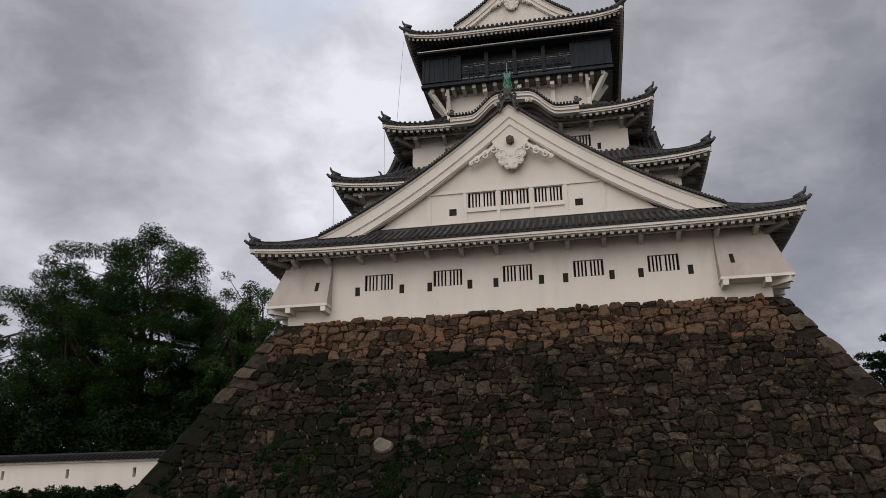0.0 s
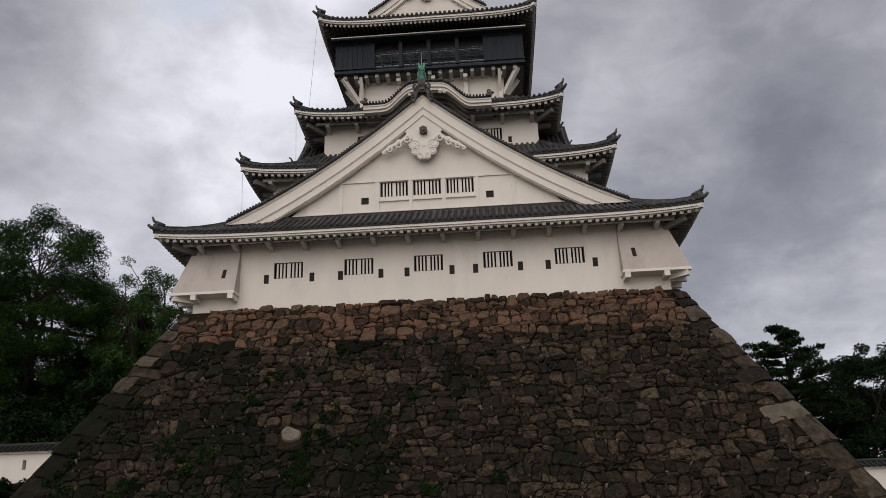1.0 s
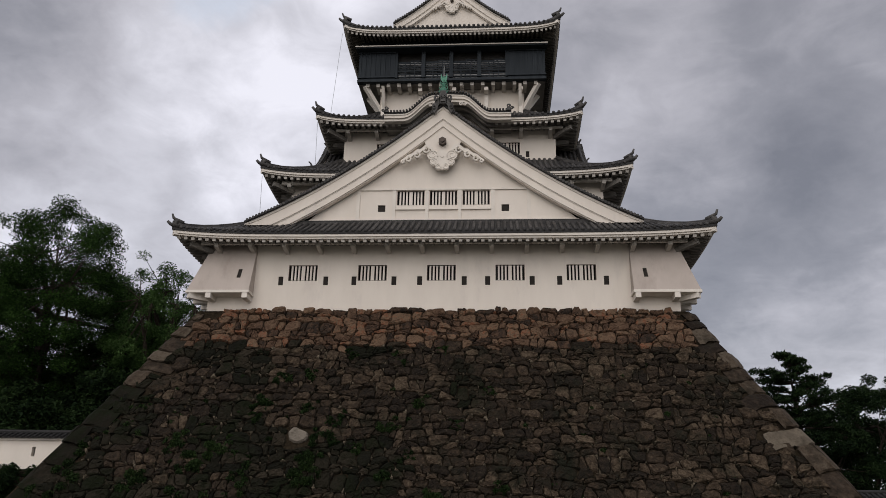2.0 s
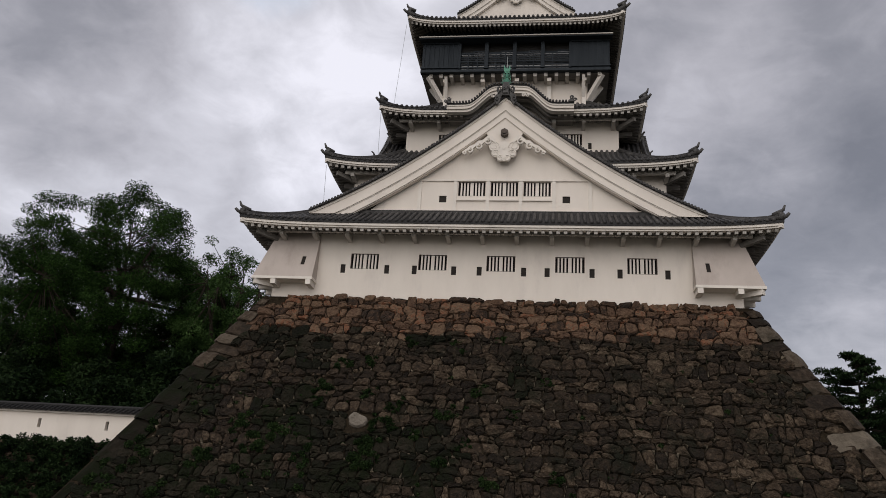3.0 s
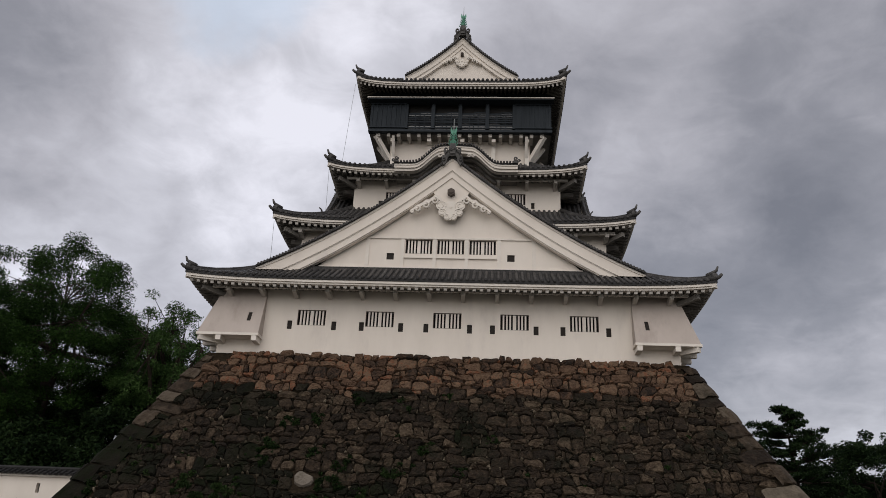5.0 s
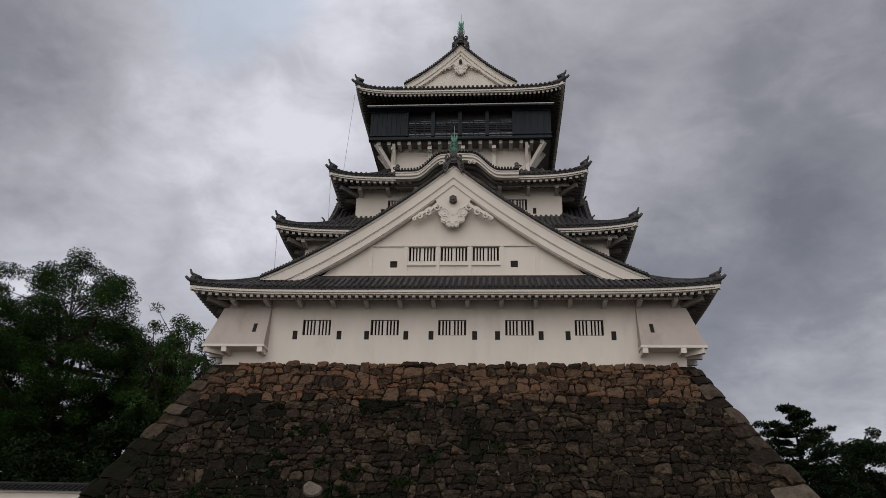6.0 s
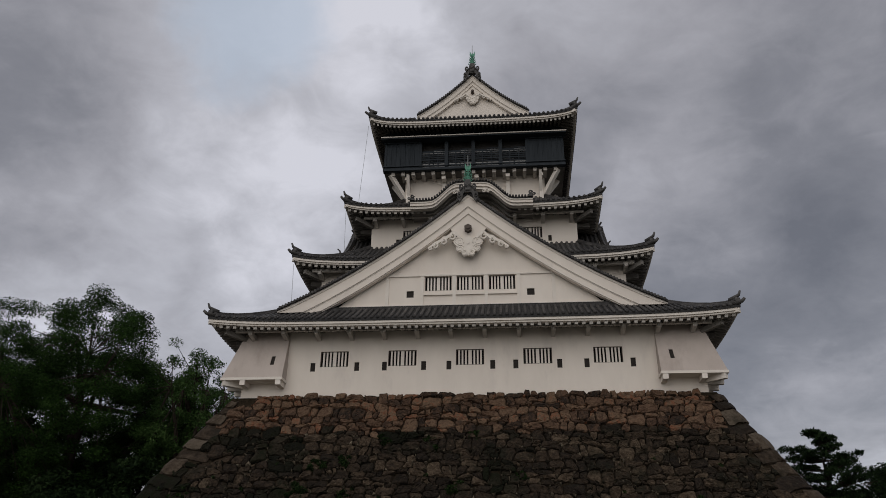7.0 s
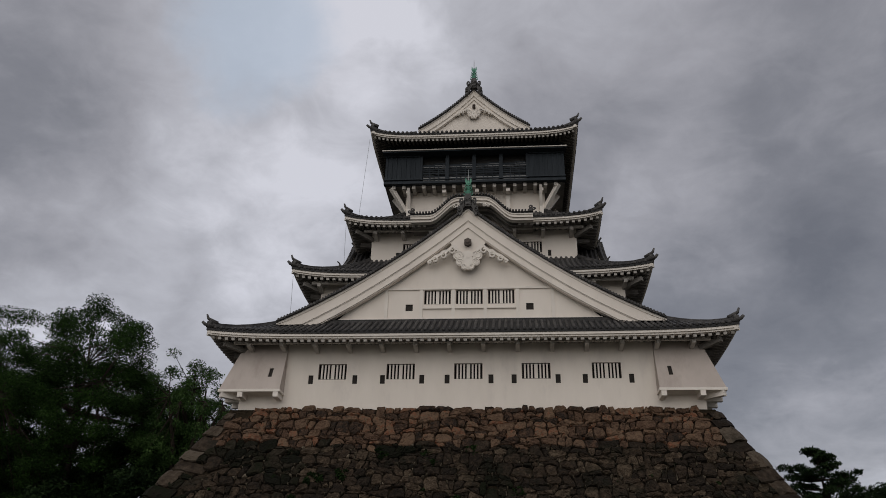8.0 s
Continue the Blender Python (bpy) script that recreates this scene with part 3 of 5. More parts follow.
    # hip ridges with a raised end and a horn tile
    for sx in (-1, 1):
        for sy in (-1, 1):
            pts = []
            for k in range(9):
                v = k / 8
                a, d = ae + (at - ae) * v, r["de"] + (r["dt"] - r["de"]) * v
                z = ze + (zt - ze) * ((1 - hip_hollow) * v + hip_hollow * v * v) + lift * (1 - v) ** 2
                pts.append(Vector((sx * a, YC + sy * d, z + 0.03)))
            pts[0].z += 0.13
            pts[1].z += 0.03
            hip = Shape().tube(pts, [0.16] * 9, 8, 1.0)
            up = [p + Vector((0, 0, 0.15)) for p in pts[:9]]
            hip.tube(up, [0.085] * 9, 8)
            ridge = part("hip_ridge", hip, TILE, roof, smooth=True)
            out = (pts[0] - pts[1])
            out.z = 0
            out.normalize()
            p0 = pts[0] - out * 0.08
            horn = Shape()
            horn.tube([p0 - out * 0.5 + Vector((0, 0, 0.22)), p0 - out * 0.15 + Vector((0, 0, 0.30)), p0 + out * 0.07 + Vector((0, 0, 0.38)), p0 + out * 0.17 + Vector((0, 0, 0.60))], [0.13, 0.115, 0.08, 0.05], 8)
            horn.tube([p0 - out * 0.2 + Vector((0, 0, -0.05)), p0 + out * 0.2 + Vector((0, 0, 0.0)), p0 + out * 0.38 + Vector((0, 0, 0.12))], [0.11, 0.10, 0.075], 8)
            side_v = out.cross(Vector((0, 0, 1)))
            face = [p0 + side_v * (0.17 * math.cos(t)) + Vector((0, 0, 0.10 + 0.20 * math.sin(t))) for t in (2 * math.pi * i / 10 for i in range(10))]
            back = [p - out * 0.14 for p in face]
            horn.add(face + back, [tuple(range(10)), tuple(range(19, 9, -1))] + [(i, 10 + i, 10 + (i + 1) % 10, (i + 1) % 10) for i in range(10)])
            part("horn_tile", horn, ORNAMENT, ridge, smooth=True)
            tip = pts[0] - out * 0.12 - Vector((0, 0, 0.46))
            part("corner_rafter", Shape().beam(tip - out * 1.3 - Vector((0, 0, 0.06)), tip, 0.30, 0.20), TRIM, roof)
    return roof, r


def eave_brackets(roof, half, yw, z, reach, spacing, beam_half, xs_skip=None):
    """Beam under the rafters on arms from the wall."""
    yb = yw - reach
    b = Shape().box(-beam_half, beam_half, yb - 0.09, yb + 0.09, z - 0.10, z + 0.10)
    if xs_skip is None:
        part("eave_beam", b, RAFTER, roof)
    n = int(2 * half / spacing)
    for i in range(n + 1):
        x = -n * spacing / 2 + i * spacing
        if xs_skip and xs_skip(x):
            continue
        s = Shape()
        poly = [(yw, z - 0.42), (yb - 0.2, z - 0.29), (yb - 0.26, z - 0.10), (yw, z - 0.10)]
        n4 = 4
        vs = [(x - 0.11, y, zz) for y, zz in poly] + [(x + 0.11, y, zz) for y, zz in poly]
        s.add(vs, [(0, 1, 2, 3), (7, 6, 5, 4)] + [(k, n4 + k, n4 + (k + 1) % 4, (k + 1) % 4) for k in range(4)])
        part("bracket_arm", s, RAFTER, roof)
    # Corner and side arms take SOFFIT grey as eave shade.
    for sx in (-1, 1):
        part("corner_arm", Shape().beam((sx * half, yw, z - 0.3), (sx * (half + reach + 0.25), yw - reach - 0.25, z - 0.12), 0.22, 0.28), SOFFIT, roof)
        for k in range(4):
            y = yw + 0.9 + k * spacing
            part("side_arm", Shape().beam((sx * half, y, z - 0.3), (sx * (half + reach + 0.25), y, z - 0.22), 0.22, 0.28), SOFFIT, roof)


roof1, R1 = hip_roof("broad dark tiled skirt roof over the first storey", 14.35, -1.7, 16.47, 9.5, 3.05, 19.45, 0.30, 12.55, 0.0, 0.33, 0.385, soffit=16.45, hollow=0.02)
eave_brackets(roof1, 12.5, 0.0, 16.2, 0.75, 1.86, 13.0)
roof2, R2 = hip_roof("dark tiled skirt roof over the second storey", 10.95, 1.5, 21.52, 6.9, 5.6, 24.15, 0.42, 9.35, 3.05, 0.33, 0.385, soffit=21.5)
eave_brackets(roof2, 9.3, 3.05, 21.15, 0.7, 1.86, 9.8)
in_kara = lambda x: abs(x) < 3.75
roof3, R3 = hip_roof("dark tiled skirt roof with a bowed middle over the third storey", 8.5, 3.85, 26.42, 5.0, 7.6, 28.75, 0.45, 6.88, 5.6, 0.33, 0.385, soffit=26.4, gap=in_kara, hollow=0.4, hip_hollow=0.6)
eave_brackets(roof3, 6.8, 5.6, 26.05, 0.75, 1.86, 7.3, xs_skip=lambda x: abs(x) < 2.7)
for s0 in (-1, 1):
    x0, x1 = sorted((s0 * 2.6, s0 * 7.3))
    part("eave_beam", Shape().box(x0, x1, 4.78, 4.92, 25.97, 26.12), RAFTER, roof3)
roof4, R4 = hip_roof("top hipped and gabled roof of dark tiles", 7.41, 4.9, 33.93, 4.4, 6.5, 34.95, 0.50, 6.1, 6.45, 0.31, 0.30, soffit=34.0, under=DARK_SOFFIT, hollow=0.6, hip_hollow=0.7)


# gables ---------------------------------------------------------------------
def scroll(s, cx, cz, r, turns, start, sense, y, thick):
    """Flat spiral band of carved plaster."""
    pts = []
    n = int(14 * turns)
    for i in range(n + 1):
        t = i / n
        rr = r * (1 - 0.72 * t)
        a = start + sense * 2 * math.pi * turns * t
        pts.append((cx + rr * math.cos(a), y, cz + rr * math.sin(a)))
    s.tube(pts, [thick * (1 - 0.3 * i / n) for i in range(n + 1)], 6)


def pendant(parent, cx, y, z, k, m):
    """Carved gable pendant: a lobed heart with scrolls and two trailing wings of open curls."""
    body = Shape()
    lobes = []
    for i in range(64):
        t = 2 * math.pi * i / 64
        cs, sn = math.cos(t), math.sin(t)
        w = 0.03 * math.cos(8 * t)
        lobes.append((cx + k * (0.62 * cs * (1 - 0.30 * max(0.0, -sn)) + w * cs), z + k * ((0.40 if sn > 0 else 0.72) * sn + w * sn)))
    body.extrude(lobes, y + 0.07, y + 0.2)
    for sx in (-1, 1):
        for a, b, r, deg in ((0.53, 0.13, 0.29, 200), (0.46, -0.29, 0.22, 150), (0.19, -0.58, 0.18, 110)):
            ring = [(cx + sx * (a + r * math.cos(t)) * k, z + (b + r * math.sin(t)) * k) for t in (2 * math.pi * i / 18 for i in range(18))]
            body.extrude(ring, y + 0.05, y + 0.2)
            start = radians(deg) if sx > 0 else math.pi - radians(deg)
            scroll(body, cx + sx * a * k, z + b * k, r * 0.98 * k, 1.35, start, -sx, y + 0.045, 0.034 * k)
    # small flower in the middle
    body.extrude([(cx + k * 0.085 * (1 + 0.25 * math.cos(6 * a)) * math.cos(a), z + 0.04 * k + k * 0.085 * (1 + 0.25 * math.cos(6 * a)) * math.sin(a)) for a in (2 * math.pi * i / 36 for i in range(36))], y + 0.04, y + 0.08)
    body.turned(m)
    pend = part("gable_pendant", body, TRIM, parent, "carved white gable pendant with scrolls")
    for sx in (-1, 1):
        w = Shape()
        line = [(0.46, 0.38, 0.12), (0.66, 0.60, 0.14), (0.88, 0.66, 0.13), (1.06, 0.50, 0.10), (1.20, 0.36, 0.12), (1.40, 0.34, 0.12), (1.58, 0.18, 0.09),
                (1.72, 0.08, 0.11), (1.88, 0.04, 0.09), (2.06, -0.12, 0.07), (2.26, -0.26, 0.06)]
        top = [(cx + sx * a * k, y + 0.02, z + (b + c) * k) for a, b, c in line]
        low = [(cx + sx * a * k, y + 0.02, z + (b - c) * k) for a, b, c in line]
        w.strip_solid((top, low), (0, 0.16, 0))
        for a, b, r, turns in ((0.90, 0.40, 0.21, 1.15), (1.38, 0.10, 0.19, 1.15), (1.84, -0.14, 0.16, 1.1), (2.14, -0.30, 0.09, 1.0)):
            for deep in (0.02, 0.11):
                scroll(w, cx + sx * a * k, z + b * k, r * k, turns, math.pi / 2, sx, y + deep, 0.060 * k)
        w.turned(m)
        part("pendant_wing", w, TRIM, pend)
    return pend


def ridge_end(parent, x, y, z, k, m, fish=True):
    """Ridge-end tile with scrolled feet, and the green fish finial on it."""
    s = Shape()
    s.extrude([(x - 0.32 * k, z), (x - 0.36 * k, z + 0.5 * k), (x - 0.22 * k, z + 0.86 * k), (x + 0.22 * k, z + 0.86 * k), (x + 0.36 * k, z + 0.5 * k), (x + 0.32 * k, z)], y, y + 0.3)
    s.extrude([(x - 0.2 * k, z + 0.1 * k), (x - 0.22 * k, z + 0.62 * k), (x, z + 0.74 * k), (x + 0.22 * k, z + 0.62 * k), (x + 0.2 * k, z + 0.1 * k)], y - 0.09, y)
    for sx in (-1, 1):
        s.strip_solid(([(x + sx * a * k, y, z + b * k) for a, b in ((0.28, 0.42), (0.55, 0.36), (0.72, 0.05), (0.95, -0.35))],
                       [(x + sx * a * k, y, z + b * k) for a, b in ((0.28, 0.0), (0.40, -0.12), (0.50, -0.38), (0.72, -0.62))]), (0, 0.22, 0))
        scroll(s, x + sx * 0.56 * k, z + 0.32 * k, 0.2 * k, 1.4, -math.pi / 2, sx, y - 0.06, 0.065 * k)
        scroll(s, x + sx * 0.72 * k, z - 0.22 * k, 0.17 * k, 1.3, math.pi / 2, -sx, y - 0.05, 0.06 * k)
        scroll(s, x + sx * 0.13 * k, z + 0.40 * k, 0.11 * k, 1.0, 0, sx, y - 0.11, 0.04 * k)
    s.v = [(x + (p[0] - x) * 0.68, p[1], p[2]) for p in s.v]
    s.turned(m)
    end = part("ridge_end_tile", s, ORNAMENT, parent, "grey clay ridge-end tile with scrolls")
    if fish:
        f = Shape()
        zb = z + 0.82 * k
        yy = y + 0.35
        f.tube([(x, yy - 0.1, zb), (x, yy - 0.2, zb + 0.25 * k), (x, yy - 0.06, zb + 0.6 * k), (x, yy + 0.06, zb + 0.95 * k), (x, yy + 0.02, zb + 1.2 * k)], [0.19 * k, 0.18 * k, 0.15 * k, 0.115 * k, 0.05 * k], 9)
        for sx in (-1, 1):
            f.strip_solid(([(x + sx * 0.10 * k, yy, zb + 0.85 * k), (x + sx * 0.2 * k, yy, zb + 1.1 * k), (x + sx * 0.17 * k, yy, zb + 1.38 * k)],
                           [(x, yy, zb + 0.8 * k), (x + sx * 0.05 * k, yy, zb + 1.05 * k), (x + sx * 0.13 * k, yy, zb + 1.3 * k)]), (0, 0.06, 0))
            for j in range(4):
                zz = zb + (0.08 + 0.2 * j) * k
                f.tube([(x + sx * (0.17 - 0.02 * j) * k, yy - 0.05, zz), (x + sx * (0.27 - 0.03 * j) * k, yy - 0.08, zz + 0.06 * k), (x + sx * (0.25 - 0.03 * j) * k, yy - 0.08, zz + 0.19 * k)], [0.045 * k, 0.03 * k, 0.010], 5)
        f.turned(m)
        part("fish_finial", f, BRONZE, end, "green patinated bronze fish finial")
        p = Shape().tube([(x, yy, zb + 1.1 * k), (x, yy, zb + 1.95 * k)], [0.03, 0.016], 5).turned(m)
        part("lightning_rod", p, METAL, end)
    return end


def gable(label, za, hf, zf, bow, width, yf, yw, yback, foot, m=Matrix(), fish=True, verge=0.185, k_orn=1.0, wall_holes=(), windows=(), pend=None, reach=1.0):
    """Gable over a roof, facing -y in its own frame: tiled slopes, verge tiles, stepped white bargeboards, white wall."""
    def rake(x):
        s = abs(x) / hf
        return za - (za - zf) * (s + bow * s * (1 - s))
    N = 22
    xs = [hf * reach * i / N for i in range(N + 1)]
    slopes = Shape()
    for sx in (-1, 1):
        slopes.sheet([[(sx * x, y, rake(x) + 0.22) for x in xs] for y in (yf - 0.12, yf + 1.2, yback)])
        slopes.sheet([[(sx * x, yf - 0.12, rake(x) + h) for x in xs] for h in (0.22, 0.10)])
        slopes.sheet([[(sx * x, y, rake(x) + 0.10) for x in xs] for y in (yf - 0.12, yf + 0.6)])
    slopes.turned(m)
    g = part("gable_roof", slopes, TILE_BED, keep, label)
    # verge tiles: short round tiles side by side along the rake, and a roll above them
    for sx in (-1, 1):
        x, run = 0.35, []
        while x < hf * reach - 0.05:
            z = rake(x) + 0.22
            v = Shape().tube([(sx * x, yf - 0.17, z - 0.03), (sx * x, yf + 0.55, z)], 0.082, 9).turned(m)
            part("verge_tile", v, TILE, g, smooth=False)
            slope = (rake(x + 0.05) - rake(x)) / 0.05
            x += verge / math.sqrt(1 + slope * slope)
        roll = Shape()
        roll.tube([(sx * x, yf + 0.28, rake(x) + 0.30) for x in xs], [0.12] * len(xs), 8)
        roll.tube([(sx * x, yf + 0.95, rake(x) + 0.34) for x in xs], [0.11] * len(xs), 8)
        y = yf + 1.5
        while y < yback:
            roll.tube([(sx * x, y, rake(x) + 0.26) for x in xs[::2]], [0.1] * len(xs[::2]), 6)
            y += 0.36
        part("slope_tiles", roll.turned(m), TILE, g, kind="stuff")
    ridge = Shape()
    ridge.box(-0.2, 0.2, yf - 0.05, yback, za + 0.2, za + 0.62)
    ridge.tube([(0, yf - 0.1, za + 0.68), (0, yback, za + 0.68)], 0.16, 8)
    part("main_ridge", ridge.turned(m), TILE, g)
    cuts = ((0.0, 0.11, 0.00, 0.30), (0.11, 0.60, 0.05, 0.30), (0.60, 0.64, 0.10, 0.3), (0.64, 0.95, 0.13, 0.3), (0.95, 1.0, 0.20, 0.3))
    for sx in (-1, 1):
        for a, b, step, deep in cuts:
            out_line, in_line = [], []
            for x in xs:
                o, i = rake(x) + 0.10 - a * width, rake(x) + 0.10 - b * width
                out_line.append((sx * x, yf + step, max(o, foot)))
                in_line.append((sx * x, yf + step, max(i, foot - 0.001)))
            part("bargeboard", Shape().strip_solid((out_line, in_line), (0, deep, 0)).turned(m), TRIM if a == 0 or a == 0.60 else PLASTER, g)
    # gable wall
    hw = next((x for x in [hf * i / 200 for i in range(200)] if rake(x) - width * 0.8 < foot), hf)
    wall = Shape()
    zc = foot + 0.05
    band = max([h[3] for h in wall_holes], default=zc) + 0.25
    xb = next((x for x in [hf * i / 400 for i in range(400)] if rake(x) - width * 0.5 < band), hf)
    if wall_holes:
        p = holed_panel(lambda u, v: (u, yw, v), (-xb, xb), (zc, band), list(wall_holes), (0, 0.25, 0))
        wall.add(p.v, p.f)
        for sx in (-1, 1):
            wall.add([(sx * xb, yw, zc), (sx * xb, yw, band), (sx * (hw - 1.1), yw, zc + 0.2), (sx * (hw - 1.35), yw, zc)], [(0, 1, 2, 3)])
            # Dark sheet paints the deep shadow between bargeboard and wall end.
            part("shadow_wedge", Shape().quad((sx * xb, yw + 0.45, zc), (sx * hw, yw + 0.45, zc), (sx * xb, yw + 0.45, band), (sx * xb, yw + 0.45, band - 0.01)).turned(m), SHUTTER, g)
        # Dark sheet close behind the gable windows instead of an unlit room.
        part("unlit_room_sheet", Shape().quad((-xb, yw + 0.5, zc), (xb, yw + 0.5, zc), (xb, yw + 0.5, band), (-xb, yw + 0.5, band)).turned(m), DARK, g)
    else:
        band, xb = zc, hw
    top = [(-xb, yw, band), (xb, yw, band)] + [(x, yw, rake(x) - 0.1) for x in [xb * (1 - i / 8) for i in range(17)] if abs(x) < xb]
    wall.add(top, [tuple(range(len(top)))])
    me = bpy.data.meshes.new("gable_wall")
    me.from_pydata(wall.turned(m).v, [], wall.f)
    me.materials.append(PLASTER)
    part("gable_wall", me, PLASTER, g, "white plastered gable wall")
    ridge_end(g, 0, yf - 0.28, za + 0.12, k_orn, m, fish)
    if pend:
        pendant(g, 0, yf + 0.02, pend[0], pend[1], m)
        hexa = Shape()
        hexa.extrude([(pend[3] * math.cos(math.pi / 6 + i * math.pi / 3), pend[2] + pend[3] * math.sin(math.pi / 6 + i * math.pi / 3)) for i in range(6)], yf - 0.10, yf + 0.20)
        hexa.extrude([(pend[3] * 0.5 * math.cos(i * math.pi / 4), pend[2] + pend[3] * 0.5 * math.sin(i * math.pi / 4)) for i in range(8)], yf - 0.16, yf - 0.10)
        part("nail_cover", hexa.turned(m), HEXM, g, "dark hexagonal nail cover")
        back = Shape()
        zt = za - width * 1.0
        side = [0.62 * pend[1], 1.02 * pend[1]]
        edge = lambda x: rake(x) + 0.14 - width
        back.extrude([(-side[0], pend[0] + 0.3 * pend[1]), (side[0], pend[0] + 0.3 * pend[1]), (side[1], edge(side[1])), (0, edge(0)), (-side[1], edge(side[1]))], yf + 0.205, yf + 0.27)
        part("pendant_backing", back.turned(m), PLASTER, g)
    return g


# the great front gable
GW = [(-2.55, -1.0), (-0.70, 0.85), (1.16, 2.68)]
SQ = [(-3.62, -3.20), (3.34, 3.76)]
gable1 = gable("great triangular front gable with tiled slopes", 24.80, 11.0, 17.55, 0.32, 1.31, 0.0, 0.6, 5.7, 17.56, m=Matrix(), k_orn=1.0,
               wall_holes=[(a, b, 18.92, 19.80) for a, b in GW] + [(a, b, 18.52, 18.93) for a, b in SQ], pend=(21.66, 1.05, 22.62, 0.24))
for a, b in GW:
    lattice_window(a, b, 18.92, 19.80, 0.6)
for a, b in SQ:
    shutter(a, b, 18.52, 18.93, 0.6)
fr = Shape()
fr.box(-4.9, 4.95, 0.52, 0.6, 19.82, 19.93)
part("gable_rail", fr, TRIM, gable1)
for x in (-4.76, -2.72, -0.85, 1.0, 2.86, 4.86):
    top = 19.82
    part("gable_post", Shape().box(x - 0.1, x + 0.1, 0.54, 0.6, 18.03, top), TRIM, gable1)
for a, b in ((-2.62, -0.95), (-0.75, 0.9), (1.1, 2.76)):
    part("window_ledge", Shape().box(a, b, 0.5, 0.6, 18.62, 18.70), TRIM, gable1)
part("cover_course", Shape().box(-8.1, 8.1, 0.36, 0.6, 17.60, 17.86).tube([(-8.1, 0.42, 17.88), (8.1, 0.42, 17.88)], 0.07, 8), TILE, gable1, "dark cover tiles where the skirt roof meets the gable")
part("gable_sill", Shape().box(-7.5, 7.6, 0.5, 0.6, 17.94, 18.03), TRIM, gable1)

# the gable of the top roof
gable4 = gable("small triangular gable of the top roof", 38.25, 4.06, 34.80, 0.30, 0.86, 5.85, 6.2, 19.4, 34.55, k_orn=1.02, pend=(36.3, 0.62, 36.86, 0.13), reach=1.0)
low = Shape()
for sx in (-1, 1):
    low.sheet([[(sx * (3.95 + 3.3 * i / 6), y, 34.75 + 0.22 - 0.95 * (i / 6) + 0.12 * (i / 6) ** 2) for i in range(7)] for y in (8.0, 17.3)])
part("lower_slope", low, TILE_BED, roof4)

# steep side wings that rise from the second roof beside the third storey
def wing_z(y):
    t = max(0.0, min(1.0, (y - 4.0) / 4.9))
    return 22.72 + 4.15 * (0.45 * t + 0.55 * t * t)


for sx in (-1, 1):
    ys = [4.0 + 4.9 * i / 12 for i in range(13)]
    slope = Shape().sheet([[(sx * xx, y, wing_z(y)) for y in ys] for xx in (6.9, 8.74)])
    slope.sheet([[(sx * 8.74, y, wing_z(y) - h) for y in ys] for h in (0, 0.16)])
    wing = part("side_wing", slope, TILE_BED, roof2, "steep tiled slope of a side gable over the second roof")
    for kk in range(6):
        xx = sx * (7.05 + 0.31 * kk)
        part("roll_tile", row_shape([Vector((xx, y, wing_z(y) + 0.03)) for y in ys], 0.105, (1, 0, 0)), TILE, wing, smooth=True)
    part("wing_ridge", Shape().tube([(sx * 8.62, y, wing_z(y) + 0.12) for y in ys], 0.15, 8).tube([(sx * 8.62, y, wing_z(y) + 0.29) for y in ys], 0.08, 8), TILE, wing, smooth=True)
    y = 4.3
    while y < 8.9:
        part("verge_tile", Shape().tube([(sx * 8.46, y, wing_z(y) + 0.05), (sx * 8.96, y, wing_z(y) - 0.01)], 0.095, 8), TILE, wing)
        y += 0.17
    part("wing_board", Shape().strip_solid(([(sx * 8.78, y, wing_z(y) - 0.10) for y in ys], [(sx * 8.78, y, wing_z(y) - 0.55) for y in ys]), (-sx * 0.16, 0, 0)), TRIM, wing)
    part("wing_wall", Shape().add([(sx * 8.4, 4.0, 22.4), (sx * 8.4, 8.9, 22.4), (sx * 8.4, 8.9, 26.5), (sx * 8.4, 4.0, 22.45)], [(0, 1, 2, 3)]), PLASTER, wing)
    part("wing_top", Shape().box(sx * 7.8 - 0.9, sx * 7.8 + 0.9, 8.85, 2 * YC - 8.85, 26.3, 26.75), TILE_BED, wing)
    for yy, zz, kk in ((8.2, wing_z(8.2) + 0.2, 0.62), (4.35, wing_z(4.35) + 0.25, 0.42)):
        h = Shape()
        h.extrude([(sx * 8.62 - 0.2 * kk, zz - 0.2), (sx * 8.62 - 0.24 * kk, zz + 0.3 * kk), (sx * 8.62, zz + 0.62 * kk), (sx * 8.62 + 0.24 * kk, zz + 0.3 * kk), (sx * 8.62 + 0.2 * kk, zz - 0.2)], yy - 0.15 * kk, yy + 0.3 * kk)
        h.tube([(sx * 8.62, yy, zz + 0.45 * kk), (sx * 8.66, yy - 0.2 * kk, zz + 0.75 * kk), (sx * 8.78, yy - 0.45 * kk, zz + 0.95 * kk)], [0.17 * kk, 0.12 * kk, 0.10 * kk], 7)
        part("horn_tile", h, ORNAMENT, wing)


# the bowed gable over the third eave ------------------------------------------
def kara_z(x):
    s = max(0.0, min(1.0, (2.7 - abs(x)) / 1.75))
    return 26.42 + 1.36 * (s * s * (3 - 2 * s) * 0.86 + 0.14 * max(0.0, 1 - abs(x) / 3.0))


